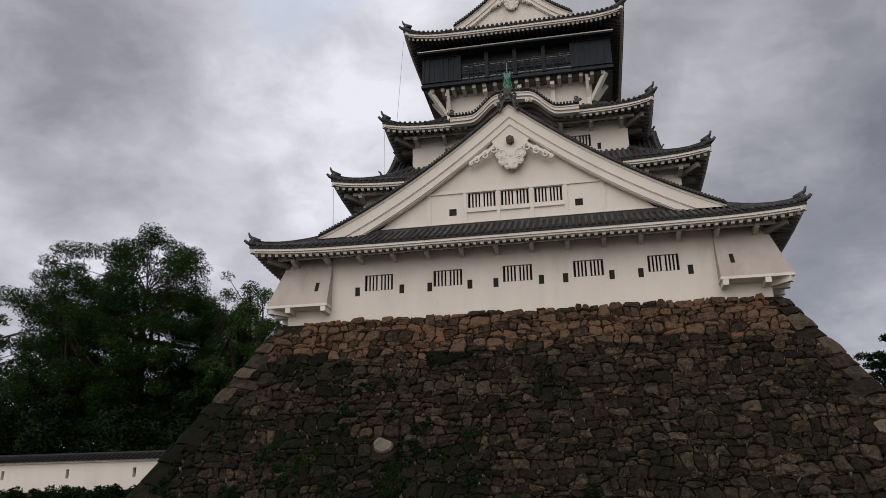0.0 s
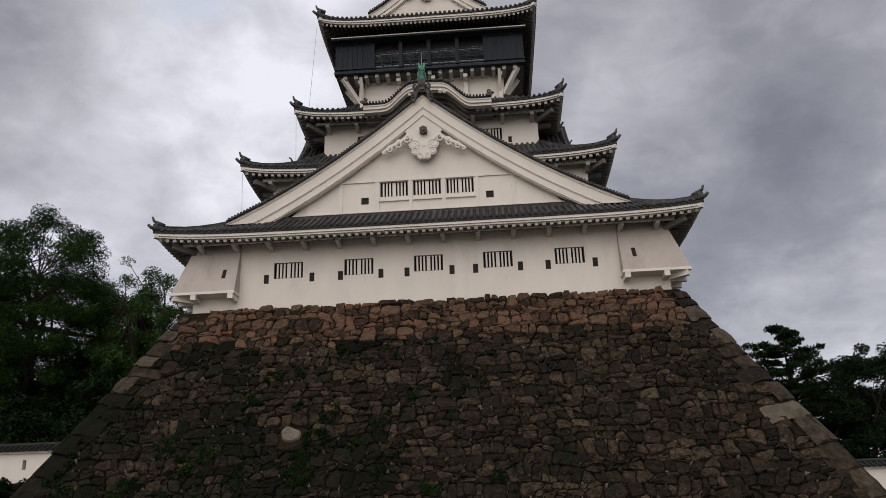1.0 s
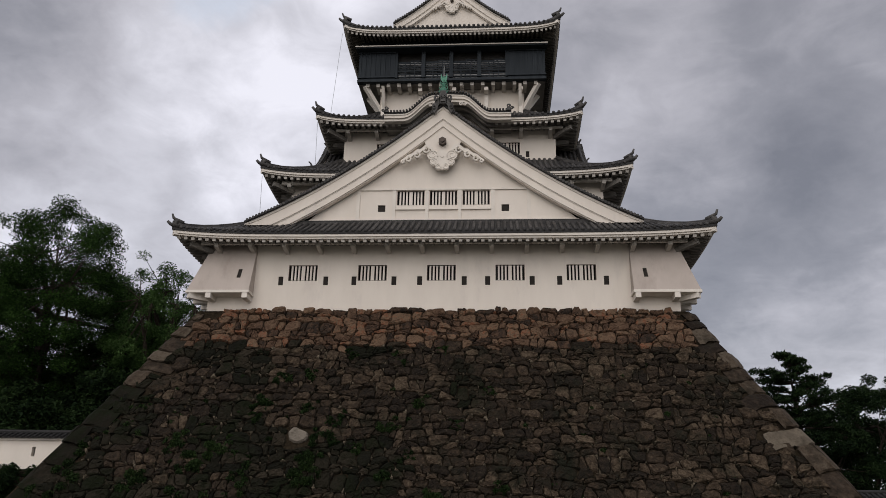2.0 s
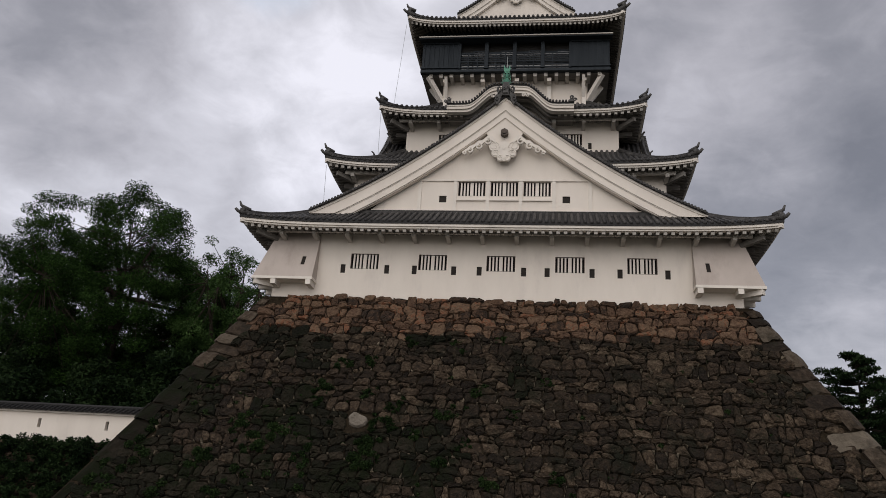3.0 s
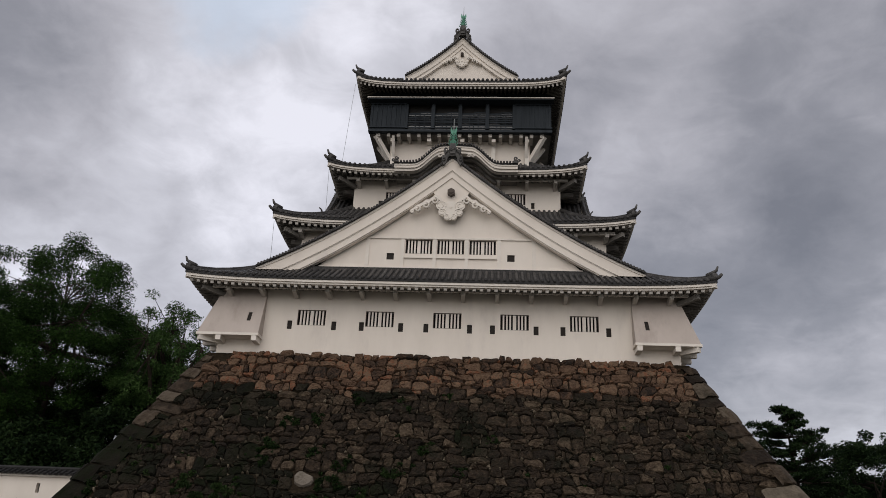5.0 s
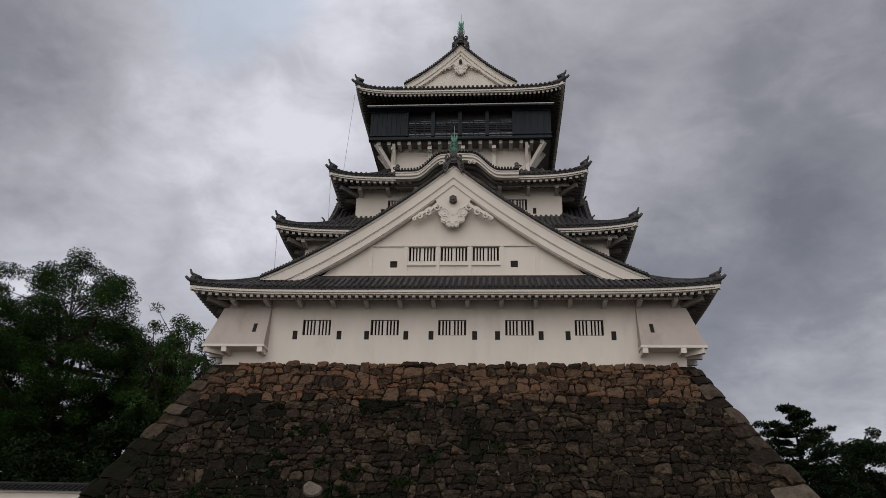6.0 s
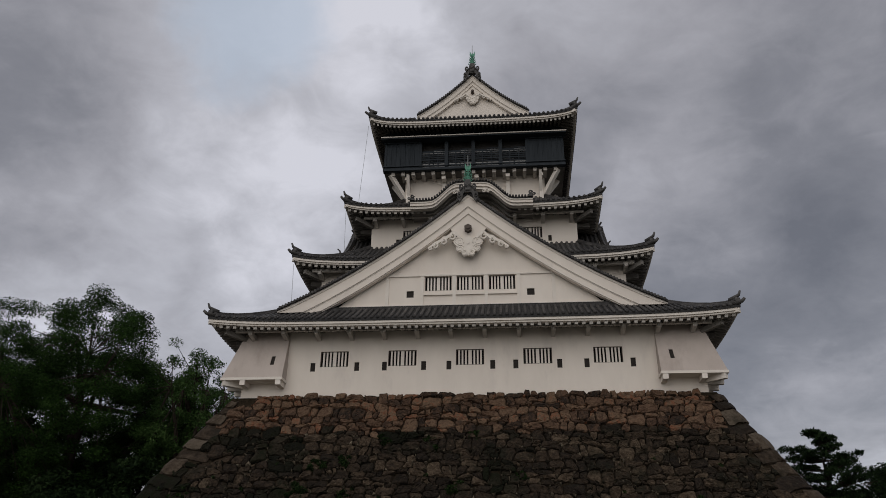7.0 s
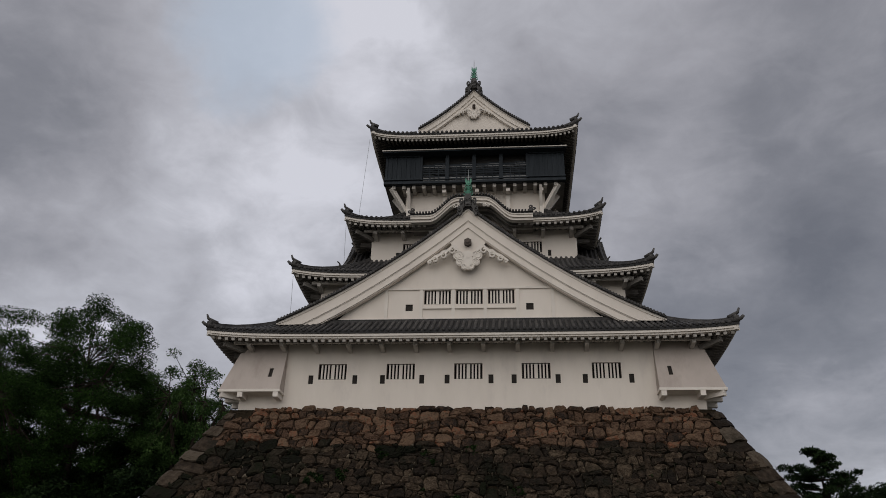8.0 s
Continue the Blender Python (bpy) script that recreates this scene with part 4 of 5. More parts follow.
XS = [-4.0 + 8.0 * i / 48 for i in range(49)]
kr = Shape().sheet([[(x, y, kara_z(x) + 0.10 + (0.0 if y < 4 else 0.42 * (y - 3.4) * (abs(x) / 4.0))) for x in XS] for y in (3.4, 4.6, 5.8, 7.7)])
kr.sheet([[(x, 3.4, kara_z(x) + h) for x in XS] for h in (0.10, 0.0)])
kara = part("bowed_gable", kr, TILE_BED, keep, "bowed white gable with a tiled edge")
for a, b, y, mat in ((0.0, 0.09, 3.44, TRIM), (0.09, 0.27, 3.49, PLASTER), (0.27, 0.44, 3.60, TRIM)):
    part("bowed_board", Shape().strip_solid(([(x, y, kara_z(x) - a) for x in XS], [(x, y, kara_z(x) - b) for x in XS]), (0, 0.4, 0)), mat, kara)
# Hollow of the bow: soffit and ribs greyed to paint its shade.
inner = Shape().sheet([[(x, y, kara_z(x) - 0.40) for x in XS] for y in (3.95, 5.7)])
part("bowed_soffit", inner, SOFFIT, kara, "underside of the bowed gable, its shade put into the grey")
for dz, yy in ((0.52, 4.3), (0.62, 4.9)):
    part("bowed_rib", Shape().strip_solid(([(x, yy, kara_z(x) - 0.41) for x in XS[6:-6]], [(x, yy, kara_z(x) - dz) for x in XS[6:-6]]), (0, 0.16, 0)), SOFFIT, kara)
# Back wall uses the darker plaster to paint in its recess shade.
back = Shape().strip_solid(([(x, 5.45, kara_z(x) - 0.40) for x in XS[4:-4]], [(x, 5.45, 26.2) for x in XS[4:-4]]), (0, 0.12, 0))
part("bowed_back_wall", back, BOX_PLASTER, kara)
x = -3.96
while x < 3.97:
    part("edge_tile", Shape().tube([(x, 3.3, kara_z(x) + 0.14), (x, 4.1, kara_z(x) + 0.15)], 0.07, 9), TILE, kara)
    slope = (kara_z(x + 0.05) - kara_z(x)) / 0.05
    x += 0.20 / math.sqrt(1 + slope * slope)
for sx in (-1, 1):
    e = Shape()
    e.extrude([(sx * 3.85 - 0.17, 26.5), (sx * 3.85 - 0.09, 26.74), (sx * 3.85 + 0.09, 26.74), (sx * 3.85 + 0.17, 26.5)], 3.3, 3.6)
    scroll(e, sx * 3.85, 26.78, 0.12, 1.2, 0, sx, 3.3, 0.05)
    scroll(e, sx * 4.05, 26.62, 0.11, 1.2, 0, sx, 3.3, 0.05)
    part("edge_ornament", e, ORNAMENT, kara)
roll = Shape()
for y in (4.3, 4.8):
    roll.tube([(xx, y, kara_z(xx) + 0.24) for xx in XS], 0.13, 8)
part("edge_roll", roll, TILE, kara, kind="stuff")
hang = Shape()
for sx in (-1, 1):
    scroll(hang, sx * 0.85, 27.12, 0.13, 1.3, 0, sx, 3.55, 0.04)
    scroll(hang, sx * 1.1, 27.08, 0.10, 1.2, 0, sx, 3.55, 0.035)
part("bowed_pendant", hang, TRIM, kara)


# top storey: black boarded gallery -------------------------------------------
YB, HB = 6.45, 6.42                         # its front and half width
g5 = Shape()
for sx in (-1, 1):
    x0, x1 = sorted((sx * 3.90, sx * HB))
    g5.box(x0, x1, YB, YB + 0.25, 30.85, 33.95)
yb2 = 2 * YC - YB
g5.quad((-HB, YB + 0.25, 30.85), (-HB, yb2, 30.85), (-HB, yb2, 33.95), (-HB, YB + 0.25, 33.95))
g5.quad((HB, YB + 0.25, 30.85), (HB, yb2, 30.85), (HB, yb2, 33.95), (HB, YB + 0.25, 33.95))
g5.quad((-HB, yb2, 30.85), (HB, yb2, 30.85), (HB, yb2, 33.95), (-HB, yb2, 33.95))
gallery = part("gallery_wall", g5, BLACK, keep, "black boarded top storey jutting over the one below")
# Floor underside in SOFFIT grey, which paints the overhang's shade.
part("gallery_floor", Shape().box(-HB, HB, YB + 0.285, yb2 - 0.02, 30.60, 30.85), SOFFIT, gallery, "underside of the gallery floor, darkened in colour for shade")
part("front_sill", Shape().box(-HB - 0.05, HB + 0.05, YB - 0.12, YB + 0.28, 30.62, 30.80), BLACK, gallery)
part("head_board", Shape().box(-HB + 0.02, HB - 0.02, YB + 0.03, YB + 0.2, 33.955, 34.4), BLACK, gallery)
part("lintel", Shape().box(-3.90, 3.90, YB, YB + 0.3, 33.05, 33.95), BLACK, gallery)
part("parapet", Shape().box(-3.90, 3.90, YB + 0.02, YB + 0.14, 30.80, 30.86), BLACK, gallery)
for sx in (-1, 1):
    x0, x1 = sorted((sx * 3.86, sx * (HB + 0.06)))
    part("shutter_frame", Shape().box(x0, x1, YB - 0.10, YB, 30.955, 31.05), BLACK, gallery)
    part("shutter_frame", Shape().box(x0, x1, YB - 0.1, YB, 32.90, 33.0), BLACK, gallery)
    for i in range(8):
        xx = sx * (3.94 + i * 0.335)
        part("batten", Shape().box(xx - 0.035, xx + 0.035, YB - 0.06, YB, 31.05, 32.88), BLACK, gallery)
for xx in (-3.84, -1.93, 0.0, 1.93, 3.84):
    part("post", Shape().box(xx - 0.13, xx + 0.13, YB - 0.03, YB + 0.22, 30.95, 33.05), BLACK, gallery)
for i in range(4):
    c = -2.89 + i * 1.927
    for dx in (-0.43, 0.43):
        ztop = 32.30 if dx < 0 else 32.40
        pane = part("window_pane", Shape().box(c + dx - 0.39, c + dx + 0.39, YB + 0.30, YB + 0.33, 30.86, ztop), GLASS, gallery, "window pane with sky reflection put into its grey")
        part("pane_frame", Shape().box(c + dx - 0.43, c + dx + 0.43, YB + 0.27, YB + 0.36, ztop, ztop + 0.1), BLACK, pane)
        part("pane_frame", Shape().box(c + dx - 0.43, c + dx - 0.39, YB + 0.27, YB + 0.36, 30.86, ztop), BLACK, pane)
        part("pane_frame", Shape().box(c + dx - 0.39, c + dx + 0.39, YB + 0.275, YB + 0.355, 31.38 + 0.05 * dx, 31.50 + 0.05 * dx), BLACK, pane)
    for zz, hh in ((31.06, 0.035), (31.26, 0.028), (31.52, 0.045), (31.68, 0.028), (31.84, 0.04), (32.0, 0.028), (32.15, 0.045)):
        part("gallery_rail", Shape().box(c - 0.86, c + 0.86, YB + 0.06, YB + 0.12, zz - hh, zz + hh), BLACK, gallery)
    for xx in (c - 0.3, c + 0.34):
        part("rail_post", Shape().box(xx - 0.03, xx + 0.03, YB + 0.05, YB + 0.13, 30.86, 32.15), BLACK, gallery)
# Dark board paints the unlit inside of the gallery.
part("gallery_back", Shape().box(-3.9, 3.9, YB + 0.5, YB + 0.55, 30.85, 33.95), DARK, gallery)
part("gutter", Shape().box(-6.62, 6.62, 5.78, 5.86, 33.08, 33.15), TRIM, gallery, "thin pale metal gutter strip")
part("gutter_board", Shape().box(-6.6, 6.6, 5.86, YB, 33.0, 33.2), BLACK, gallery)
for i in range(17):
    xx = -5.76 + i * 0.72
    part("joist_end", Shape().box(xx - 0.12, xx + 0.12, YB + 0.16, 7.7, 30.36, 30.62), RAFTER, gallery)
for xx in (-4.75, -2.15, 0.2, 2.4, 4.75):
    part("wall_post", Shape().box(xx - 0.14, xx + 0.14, 7.38, 7.65, 28.4, 30.34).box(xx - 0.14, xx + 0.14, YB + 0.35, 7.65, 30.1, 30.34), TRIM, gallery)
for sx in (-1, 1):
    part("brace", Shape().beam((sx * 4.95, 7.62, 29.0), (sx * 5.95, 6.7, 30.5), 0.26, 0.3), TRIM, gallery)
    part("brace", Shape().beam((sx * 4.7, 7.62, 29.0), (sx * 4.7, 6.7, 30.5), 0.2, 0.26), TRIM, gallery)
    for k in range(4):
        y = 8.4 + 2.2 * k
        part("side_brace", Shape().beam((sx * 5.0, y, 29.1), (sx * 6.0, y, 30.5), 0.24, 0.28), TRIM, gallery)


# thin cables from roof to roof on one side
cable = thing("lightning_cable", "thin grey lightning cable hanging between the eaves", "cable")
for p, q in (((-7.4, 4.95, 33.6), (-7.55, 3.95, 26.75)), ((-8.35, 3.9, 26.2), (-8.2, 3.6, 23.0)), ((-10.8, 1.55, 21.3), (-10.65, 1.4, 18.5))):
    part("cable_run", Shape().tube([p, [(a + b) / 2 for a, b in zip(p, q)], q], 0.011, 5), METAL, cable)


# ---------------------------------------------------------------- stone base
BAT = 0.545                                # batter: metres outward for each metre down
Z_TOP = 12.55


def face_y(z):
    return -0.12 - (Z_TOP - z) * BAT


def clip(poly, a, b, c):
    """Keep the part of a polygon where a*x + b*y <= c."""
    out = []
    n = len(poly)
    for i in range(n):
        p, q = poly[i], poly[(i + 1) % n]
        dp, dq = a * p[0] + b * p[1] - c, a * q[0] + b * q[1] - c
        if dp <= 0:
            out.append(p)
        if (dp < 0 < dq) or (dq < 0 < dp):
            t = dp / (dp - dq)
            out.append((p[0] + (q[0] - p[0]) * t, p[1] + (q[1] - p[1]) * t))
    return out


def stone_cells(u0, u1, v0, v1, high, wide, rng):
    """Rubble: large stones first, smaller ones fitted between them, each one a convex cell. Returns (stones, chips)."""
    asp = wide / high * 1.08
    pts, grid, cell = [], collections.defaultdict(list), high
    area = (u1 - u0) / asp * (v1 - v0)
    for radius, tries in ((0.85, 0.35), (0.56, 1.4), (0.42, 4.0), (0.25, 9.0)):
        r = radius * high
        for _ in range(int(area / (high * high) * tries)):
            p = (rng.uniform(u0, u1) / asp, rng.uniform(v0, v1))
            rr = r * rng.uniform(0.85, 1.15)
            gx, gy = int(p[0] // cell), int(p[1] // cell)
            if all((p[0] - q[0]) ** 2 + (p[1] - q[1]) ** 2 > (0.92 * (rr + q[2])) ** 2
                   for i in range(gx - 2, gx + 3) for j in range(gy - 2, gy + 3) for q in grid[i, j]):
                grid[gx, gy].append((p[0], p[1], rr))
                pts.append((p[0], p[1], rr))
    stones, chips = [], []
    for x, y, r in pts:
        poly = [(x - 2 * high, y - 2 * high), (x + 2 * high, y - 2 * high), (x + 2 * high, y + 2 * high), (x - 2 * high, y + 2 * high)]
        gx, gy = int(x // cell), int(y // cell)
        for i in range(gx - 3, gx + 4):
            for j in range(gy - 3, gy + 4):
                for qx, qy, qr in grid[i, j]:
                    dx, dy = qx - x, qy - y
                    if dx * dx + dy * dy < 1e-9 or len(poly) < 3:
                        continue
                    poly = clip(poly, dx, dy, dx * x + dy * y + 0.5 * (dx * dx + dy * dy + r * r - qr * qr))
        poly = clip(clip(poly, 0, -1, -v0), 0, 1, v1)
        if len(poly) < 3:
            continue
        # knock off thin corners and let short edges merge
        kept = []
        for q in poly:
            if not kept or math.hypot(q[0] - kept[-1][0], q[1] - kept[-1][1]) > 0.09 * high:
                kept.append(q)
        if len(kept) < 3:
            continue
        mx, my = sum(q[0] for q in kept) / len(kept), sum(q[1] for q in kept) / len(kept)
        out = []
        for q in kept:
            d = math.hypot(q[0] - mx, q[1] - my)
            pull = min(0.22, max(0.0, (d - 1.35 * r) / max(d, 1e-6))) * rng.uniform(0.1, 0.7)
            out.append(((q[0] + (mx - q[0]) * pull) * asp, q[1] + (my - q[1]) * pull))
            if rng.random() < 0.42:
                s = high * (0.05 + 0.24 * rng.random() ** 1.6)
                a0 = rng.uniform(0, 1.2)
                chips.append(((q[0] * asp, q[1]), [(q[0] * asp + s * 1.5 * math.cos(a0 + t), q[1] + s * 0.8 * math.sin(a0 + t)) for t in (0, 1.0, 2.5, 3.5, 4.9)]))
        stones.append(((mx * asp, my), out))
    return stones, chips


def rubble_courses(u0, u1, v0, v1, high, rng):
    """Rubble in wavering courses: angular stones of uneven width, some two courses tall, some split, knocked-off corners filled with chips."""
    rows = max(1, round((v1 - v0) / high))
    step = (v1 - v0) / rows
    off = [0.0] + [rng.uniform(-0.16, 0.16) * step for _ in range(rows - 1)] + [0.0]

    def line(k, u):
        if k <= 0 or k >= rows:
            return v0 if k <= 0 else v1
        wob = 0.95 * noise.noise(Vector((u * 0.42, k * 5.3, 1.7))) + 0.60 * noise.noise(Vector((u * 1.3, k * 3.1, 8.2)))
        return v0 + k * step + off[k] + wob * step

    stones, chips = [], []
    taken = []
    for k in range(rows):
        nxt = []
        edges = [(u0, u0)] + [e for pair in taken for e in pair] + [(u1, u1)]
        for a, b in zip(edges[::2], edges[1::2]):
            if b[0] - a[0] < 0.08 and b[1] - a[1] < 0.08:
                continue
            joints = [a]
            while True:
                w = step * rng.choice((0.9, 1.2, 1.5, 1.8, 2.1, 2.4, 2.9)) * rng.uniform(0.85, 1.15)
                m = (joints[-1][0] + joints[-1][1]) / 2 + w
                if m > (b[0] + b[1]) / 2 - 0.55 * step:
                    break
                sl = rng.uniform(-0.36, 0.36) * step
                joints.append((m - sl, m + sl))
            joints.append(b)
            for l, r in zip(joints, joints[1:]):
                wide = (r[0] + r[1] - l[0] - l[1]) / 2
                tall = k < rows - 1 and wide > 0.95 * step and rng.random() < 0.07
                top = k + 2 if tall else k + 1
                mid_b, mid_t = (l[0] + r[0]) / 2 + rng.uniform(-0.15, 0.15) * wide, (l[1] + r[1]) / 2 + rng.uniform(-0.15, 0.15) * wide
                tl, tr = l[1], r[1]
                poly = [(l[0], line(k, l[0])), (mid_b, line(k, mid_b)), (r[0], line(k, r[0]))]
                if tall:
                    tl, tr = l[1] + rng.uniform(-0.05, 0.2) * step, r[1] - rng.uniform(-0.05, 0.2) * step
                    nxt.append(((l[1], tl), (r[1], tr)))
                    poly.append((r[1], line(k + 1, r[1])))
                poly += [(tr, line(top, tr)), (mid_t, line(top, mid_t) + (rng.uniform(0.0, 0.06) * step if top < rows else 0)), (tl, line(top, tl))]
                if tall:
                    poly.append((l[1], line(k + 1, l[1])))
                cells = [poly]
                if not tall and wide < 1.5 * step and rng.random() < 0.16:
                    h0, h1 = rng.uniform(0.4, 0.62), rng.uniform(0.4, 0.62)
                    pl = (l[0] + (l[1] - l[0]) * h0, poly[0][1] + (poly[-1][1] - poly[0][1]) * h0)
                    pr = (r[0] + (r[1] - r[0]) * h1, poly[2][1] + (poly[3][1] - poly[2][1]) * h1)
                    cells = [poly[:3] + [pr, pl], [pl, pr] + poly[3:]]
                for cell in cells:
                    out = []
                    n = len(cell)
                    for i in range(n):
                        p, c, q = cell[i - 1], cell[i], cell[(i + 1) % n]
                        e1 = (p[0] - c[0], p[1] - c[1])
                        e2 = (q[0] - c[0], q[1] - c[1])
                        l1, l2 = math.hypot(*e1), math.hypot(*e2)
                        corner = l1 > 0.1 and l2 > 0.1 and abs(e1[0] * e2[1] - e1[1] * e2[0]) > 0.5 * l1 * l2
                        if corner and rng.random() < 0.88:
                            f1, f2 = rng.uniform(0.10, 0.42), rng.uniform(0.10, 0.42)
                            s1 = (c[0] + e1[0] * f1, c[1] + e1[1] * f1)
                            s2 = (c[0] + e2[0] * f2, c[1] + e2[1] * f2)
                            out += [s1, s2]
                            if f1 + f2 > 0.34 and rng.random() < 0.75:
                                chips.append((c, [(c[0] + (x - c[0]) * 1.0, c[1] + (y - c[1]) * 1.0) for x, y in (s1, (c[0] - 0.05 * e1[0] - 0.1 * e2[0], c[1] - 0.05 * e1[1] - 0.1 * e2[1]), s2)]))
                        else:
                            out.append(c)
                    stones.append(((sum(q[0] for q in out) / len(out), sum(q[1] for q in out) / len(out)), out))
        taken = nxt
    return stones, chips


def stone_shape(p, poly, place, normal, rng, proud=0.16, joint=0.016):
    """One rough stone: side wall, rounded shoulder and an uneven face."""
    cx = sum(q[0] for q in poly) / len(poly)
    cy = sum(q[1] for q in poly) / len(poly)
    n = Vector(normal)
    # split long edges and unsettle the outline
    ring = []
    m = len(poly)
    for i in range(m):
        a, b = poly[i], poly[(i + 1) % m]
        ring.append((a[0] * 0.98 + cx * 0.02 + rng.uniform(-0.015, 0.015), a[1] * 0.98 + cy * 0.02 + rng.uniform(-0.012, 0.012)))
        if math.hypot(b[0] - a[0], b[1] - a[1]) > 0.22:
            ring.append(((a[0] + b[0]) / 2 + rng.uniform(-0.03, 0.03), (a[1] + b[1]) / 2 + rng.uniform(-0.03, 0.03)))
    m = len(ring)
    if m < 3:
        return None
    size = max(0.12, sum(math.hypot(q[0] - cx, q[1] - cy) for q in ring) / m)
    tx, ty = rng.uniform(-0.2, 0.2), rng.uniform(-0.26, 0.22)
    out = proud * rng.uniform(0.55, 1.25)
    s = Shape()
    levels = ((1 - joint / size, -0.22, 0.0), (1 - joint / size, out * 0.30, 0.012), (0.84, out * 0.88, 0.028), (0.48, out, 0.045))
    vs = []
    for k, h, jit in levels:
        for q in ring:
            du, dv = (q[0] - cx) * k, (q[1] - cy) * k
            vs.append(Vector(place(cx + du, cy + dv)) + n * (h + (tx * du + ty * dv if h > 0 else 0) + rng.uniform(-jit, jit)))
    vs.append(Vector(place(cx, cy)) + n * (out + rng.uniform(-0.02, 0.04)))
    fs = []
    for l in range(len(levels) - 1):
        for i in range(m):
            j = (i + 1) % m
            fs.append((l * m + i, l * m + j, (l + 1) * m + j, (l + 1) * m + i))
    l = (len(levels) - 1) * m
    fs += [(l + i, l + (i + 1) % m, len(vs) - 1) for i in range(m)]
    return s.add(vs, fs)


base = thing("stone_base", "battered castle base of rough dark stones with cut corners", "stone wall", kind="structure")
core = Shape()
k = 0.035
ring_t = [(-12.95 + k, -0.12 + k, Z_TOP), (12.95 - k, -0.12 + k, Z_TOP), (12.95 - k, 2 * YC + 0.12 - k, Z_TOP), (-12.95 + k, 2 * YC + 0.12 - k, Z_TOP)]
w = Z_TOP * BAT
ring_b = [(-12.95 - w + k, -0.12 - w + k, 0), (12.95 + w - k, -0.12 - w + k, 0), (12.95 + w - k, 2 * YC + 0.12 + w - k, 0), (-12.95 - w + k, 2 * YC + 0.12 + w - k, 0)]
core.add(ring_t + ring_b, [(0, 1, 2, 3), (0, 4, 5, 1), (1, 5, 6, 2), (2, 6, 7, 3), (3, 7, 4, 0)])
part("rubble_core", core, EARTH, base)

rng = random.Random(11)
FN = Vector((0, -1, BAT)).normalized()
half_at = lambda z: 12.95 + (Z_TOP - z) * BAT
front_place = lambda u, v: (u, face_y(v), v)

BLOCKS = {-1: [], 1: []}                    # top, bottom, length on the front, length on the side, pale
for sx in (-1, 1):
    z, i = 12.45, 0
    while z > 0.3:
        h = 0.66 + 0.36 * (12.5 - z) / 12.5 + rng.uniform(-0.20, 0.22)
        h *= 1.06 if sx == 1 else 1.0
        if i < 2:
            h = 0.42 + 0.06 * i
        pale_one = sx == 1 and z - h < 6.11 < z
        front = 1.95 if pale_one else (1.5 if i % 2 else 0.85) * rng.uniform(0.75, 1.3)
        if i < 2:
            front = 0.62 + 0.25 * i
        BLOCKS[sx].append((z - 0.03, z - h, front, (1.0 if i % 2 else 2.0) * rng.uniform(0.9, 1.1), pale_one))
        z -= h
        i += 1


def free_of_corner(p):
    into = half_at(p[1]) - abs(p[0])
    z = p[1] + 0.19 * into
    for zt, zb, front, side, pale_one in BLOCKS[1 if p[0] > 0 else -1]:
        if zb <= z < zt + 0.03:
            return into > front + 0.02
    return into > 1.0


def is_upper(p):
    return p[1] > 10.35 + 0.45 * noise.noise(Vector((p[0] * 0.5, 3.1, 0.0)))


# Favours the lower left, where moss and painted tree shade darken the stones.
def moss_and_shade(p):
    return noise.noise(Vector((p[0] * 0.28, p[1] * 0.34, 5.0))) > 0.30 + 0.05 * p[0] + 0.05 * (p[1] - 5)


stones, wedges = rubble_courses(-20.4, 20.4, 0.0, 12.66, 0.335, rng)
loose = 0
low, moss, fill, chips = Shape(), Shape(), Shape(), Shape()
for p, poly in stones:
    if not free_of_corner(p) or math.hypot(p[0] + 6.0, (p[1] - 5.62) * 1.2) < 0.66:
        continue
    top_z = 12.64 + rng.uniform(-0.10, 0.13)
    s = stone_shape(p, [(q[0], top_z if q[1] > 12.63 else q[1]) for q in poly], front_place, FN, rng, 0.14)
    if is_upper(p) and loose < 298 and abs(p[0]) < 13.2:
        part("stone", s, STONE_UP_OBJ, base)
        loose += 1
    elif is_upper(p):
        fill.add(s.v, s.f)
    elif moss_and_shade(p):
        moss.add(s.v, s.f)
    else:
        low.add(s.v, s.f)
for p, poly in wedges:
    if free_of_corner(p) and p[1] < 12.5 and math.hypot(p[0] + 6.0, (p[1] - 5.62) * 1.2) > 0.75:
        s = stone_shape(p, poly, front_place, FN, rng, 0.16, 0.004)
        (fill if is_upper(p) else chips).add(s.v, s.f)
# These stones carry both moss and tree shade in their colour.
part("mossy_stones", moss, STONE_MOSS_SHADE, base, "dark mossy stones with tree shade in their colour", kind="stuff")
part("wedge_stones", fill, STONE_UP, base, kind="stuff")
part("joint_chips", chips, STONE_CHIP, base, kind="stuff")
part("lower_stones", low, STONE_LOW, base, "dark weathered stones with moss and lichen", kind="stuff")

# one pale stone low in the face
pale = [(-6.0 + 0.88 * dx, 5.62 + 0.82 * dz) for dx, dz in ((-0.60, 0.16), (-0.50, -0.26), (-0.16, -0.42), (0.30, -0.40), (0.58, -0.16), (0.52, 0.10), (0.10, 0.30), (-0.34, 0.44))]
part("stone", stone_shape((-6.0, 5.62), pale, front_place, FN, rng, 0.17), STONE_PALE, base, "single pale grey stone")

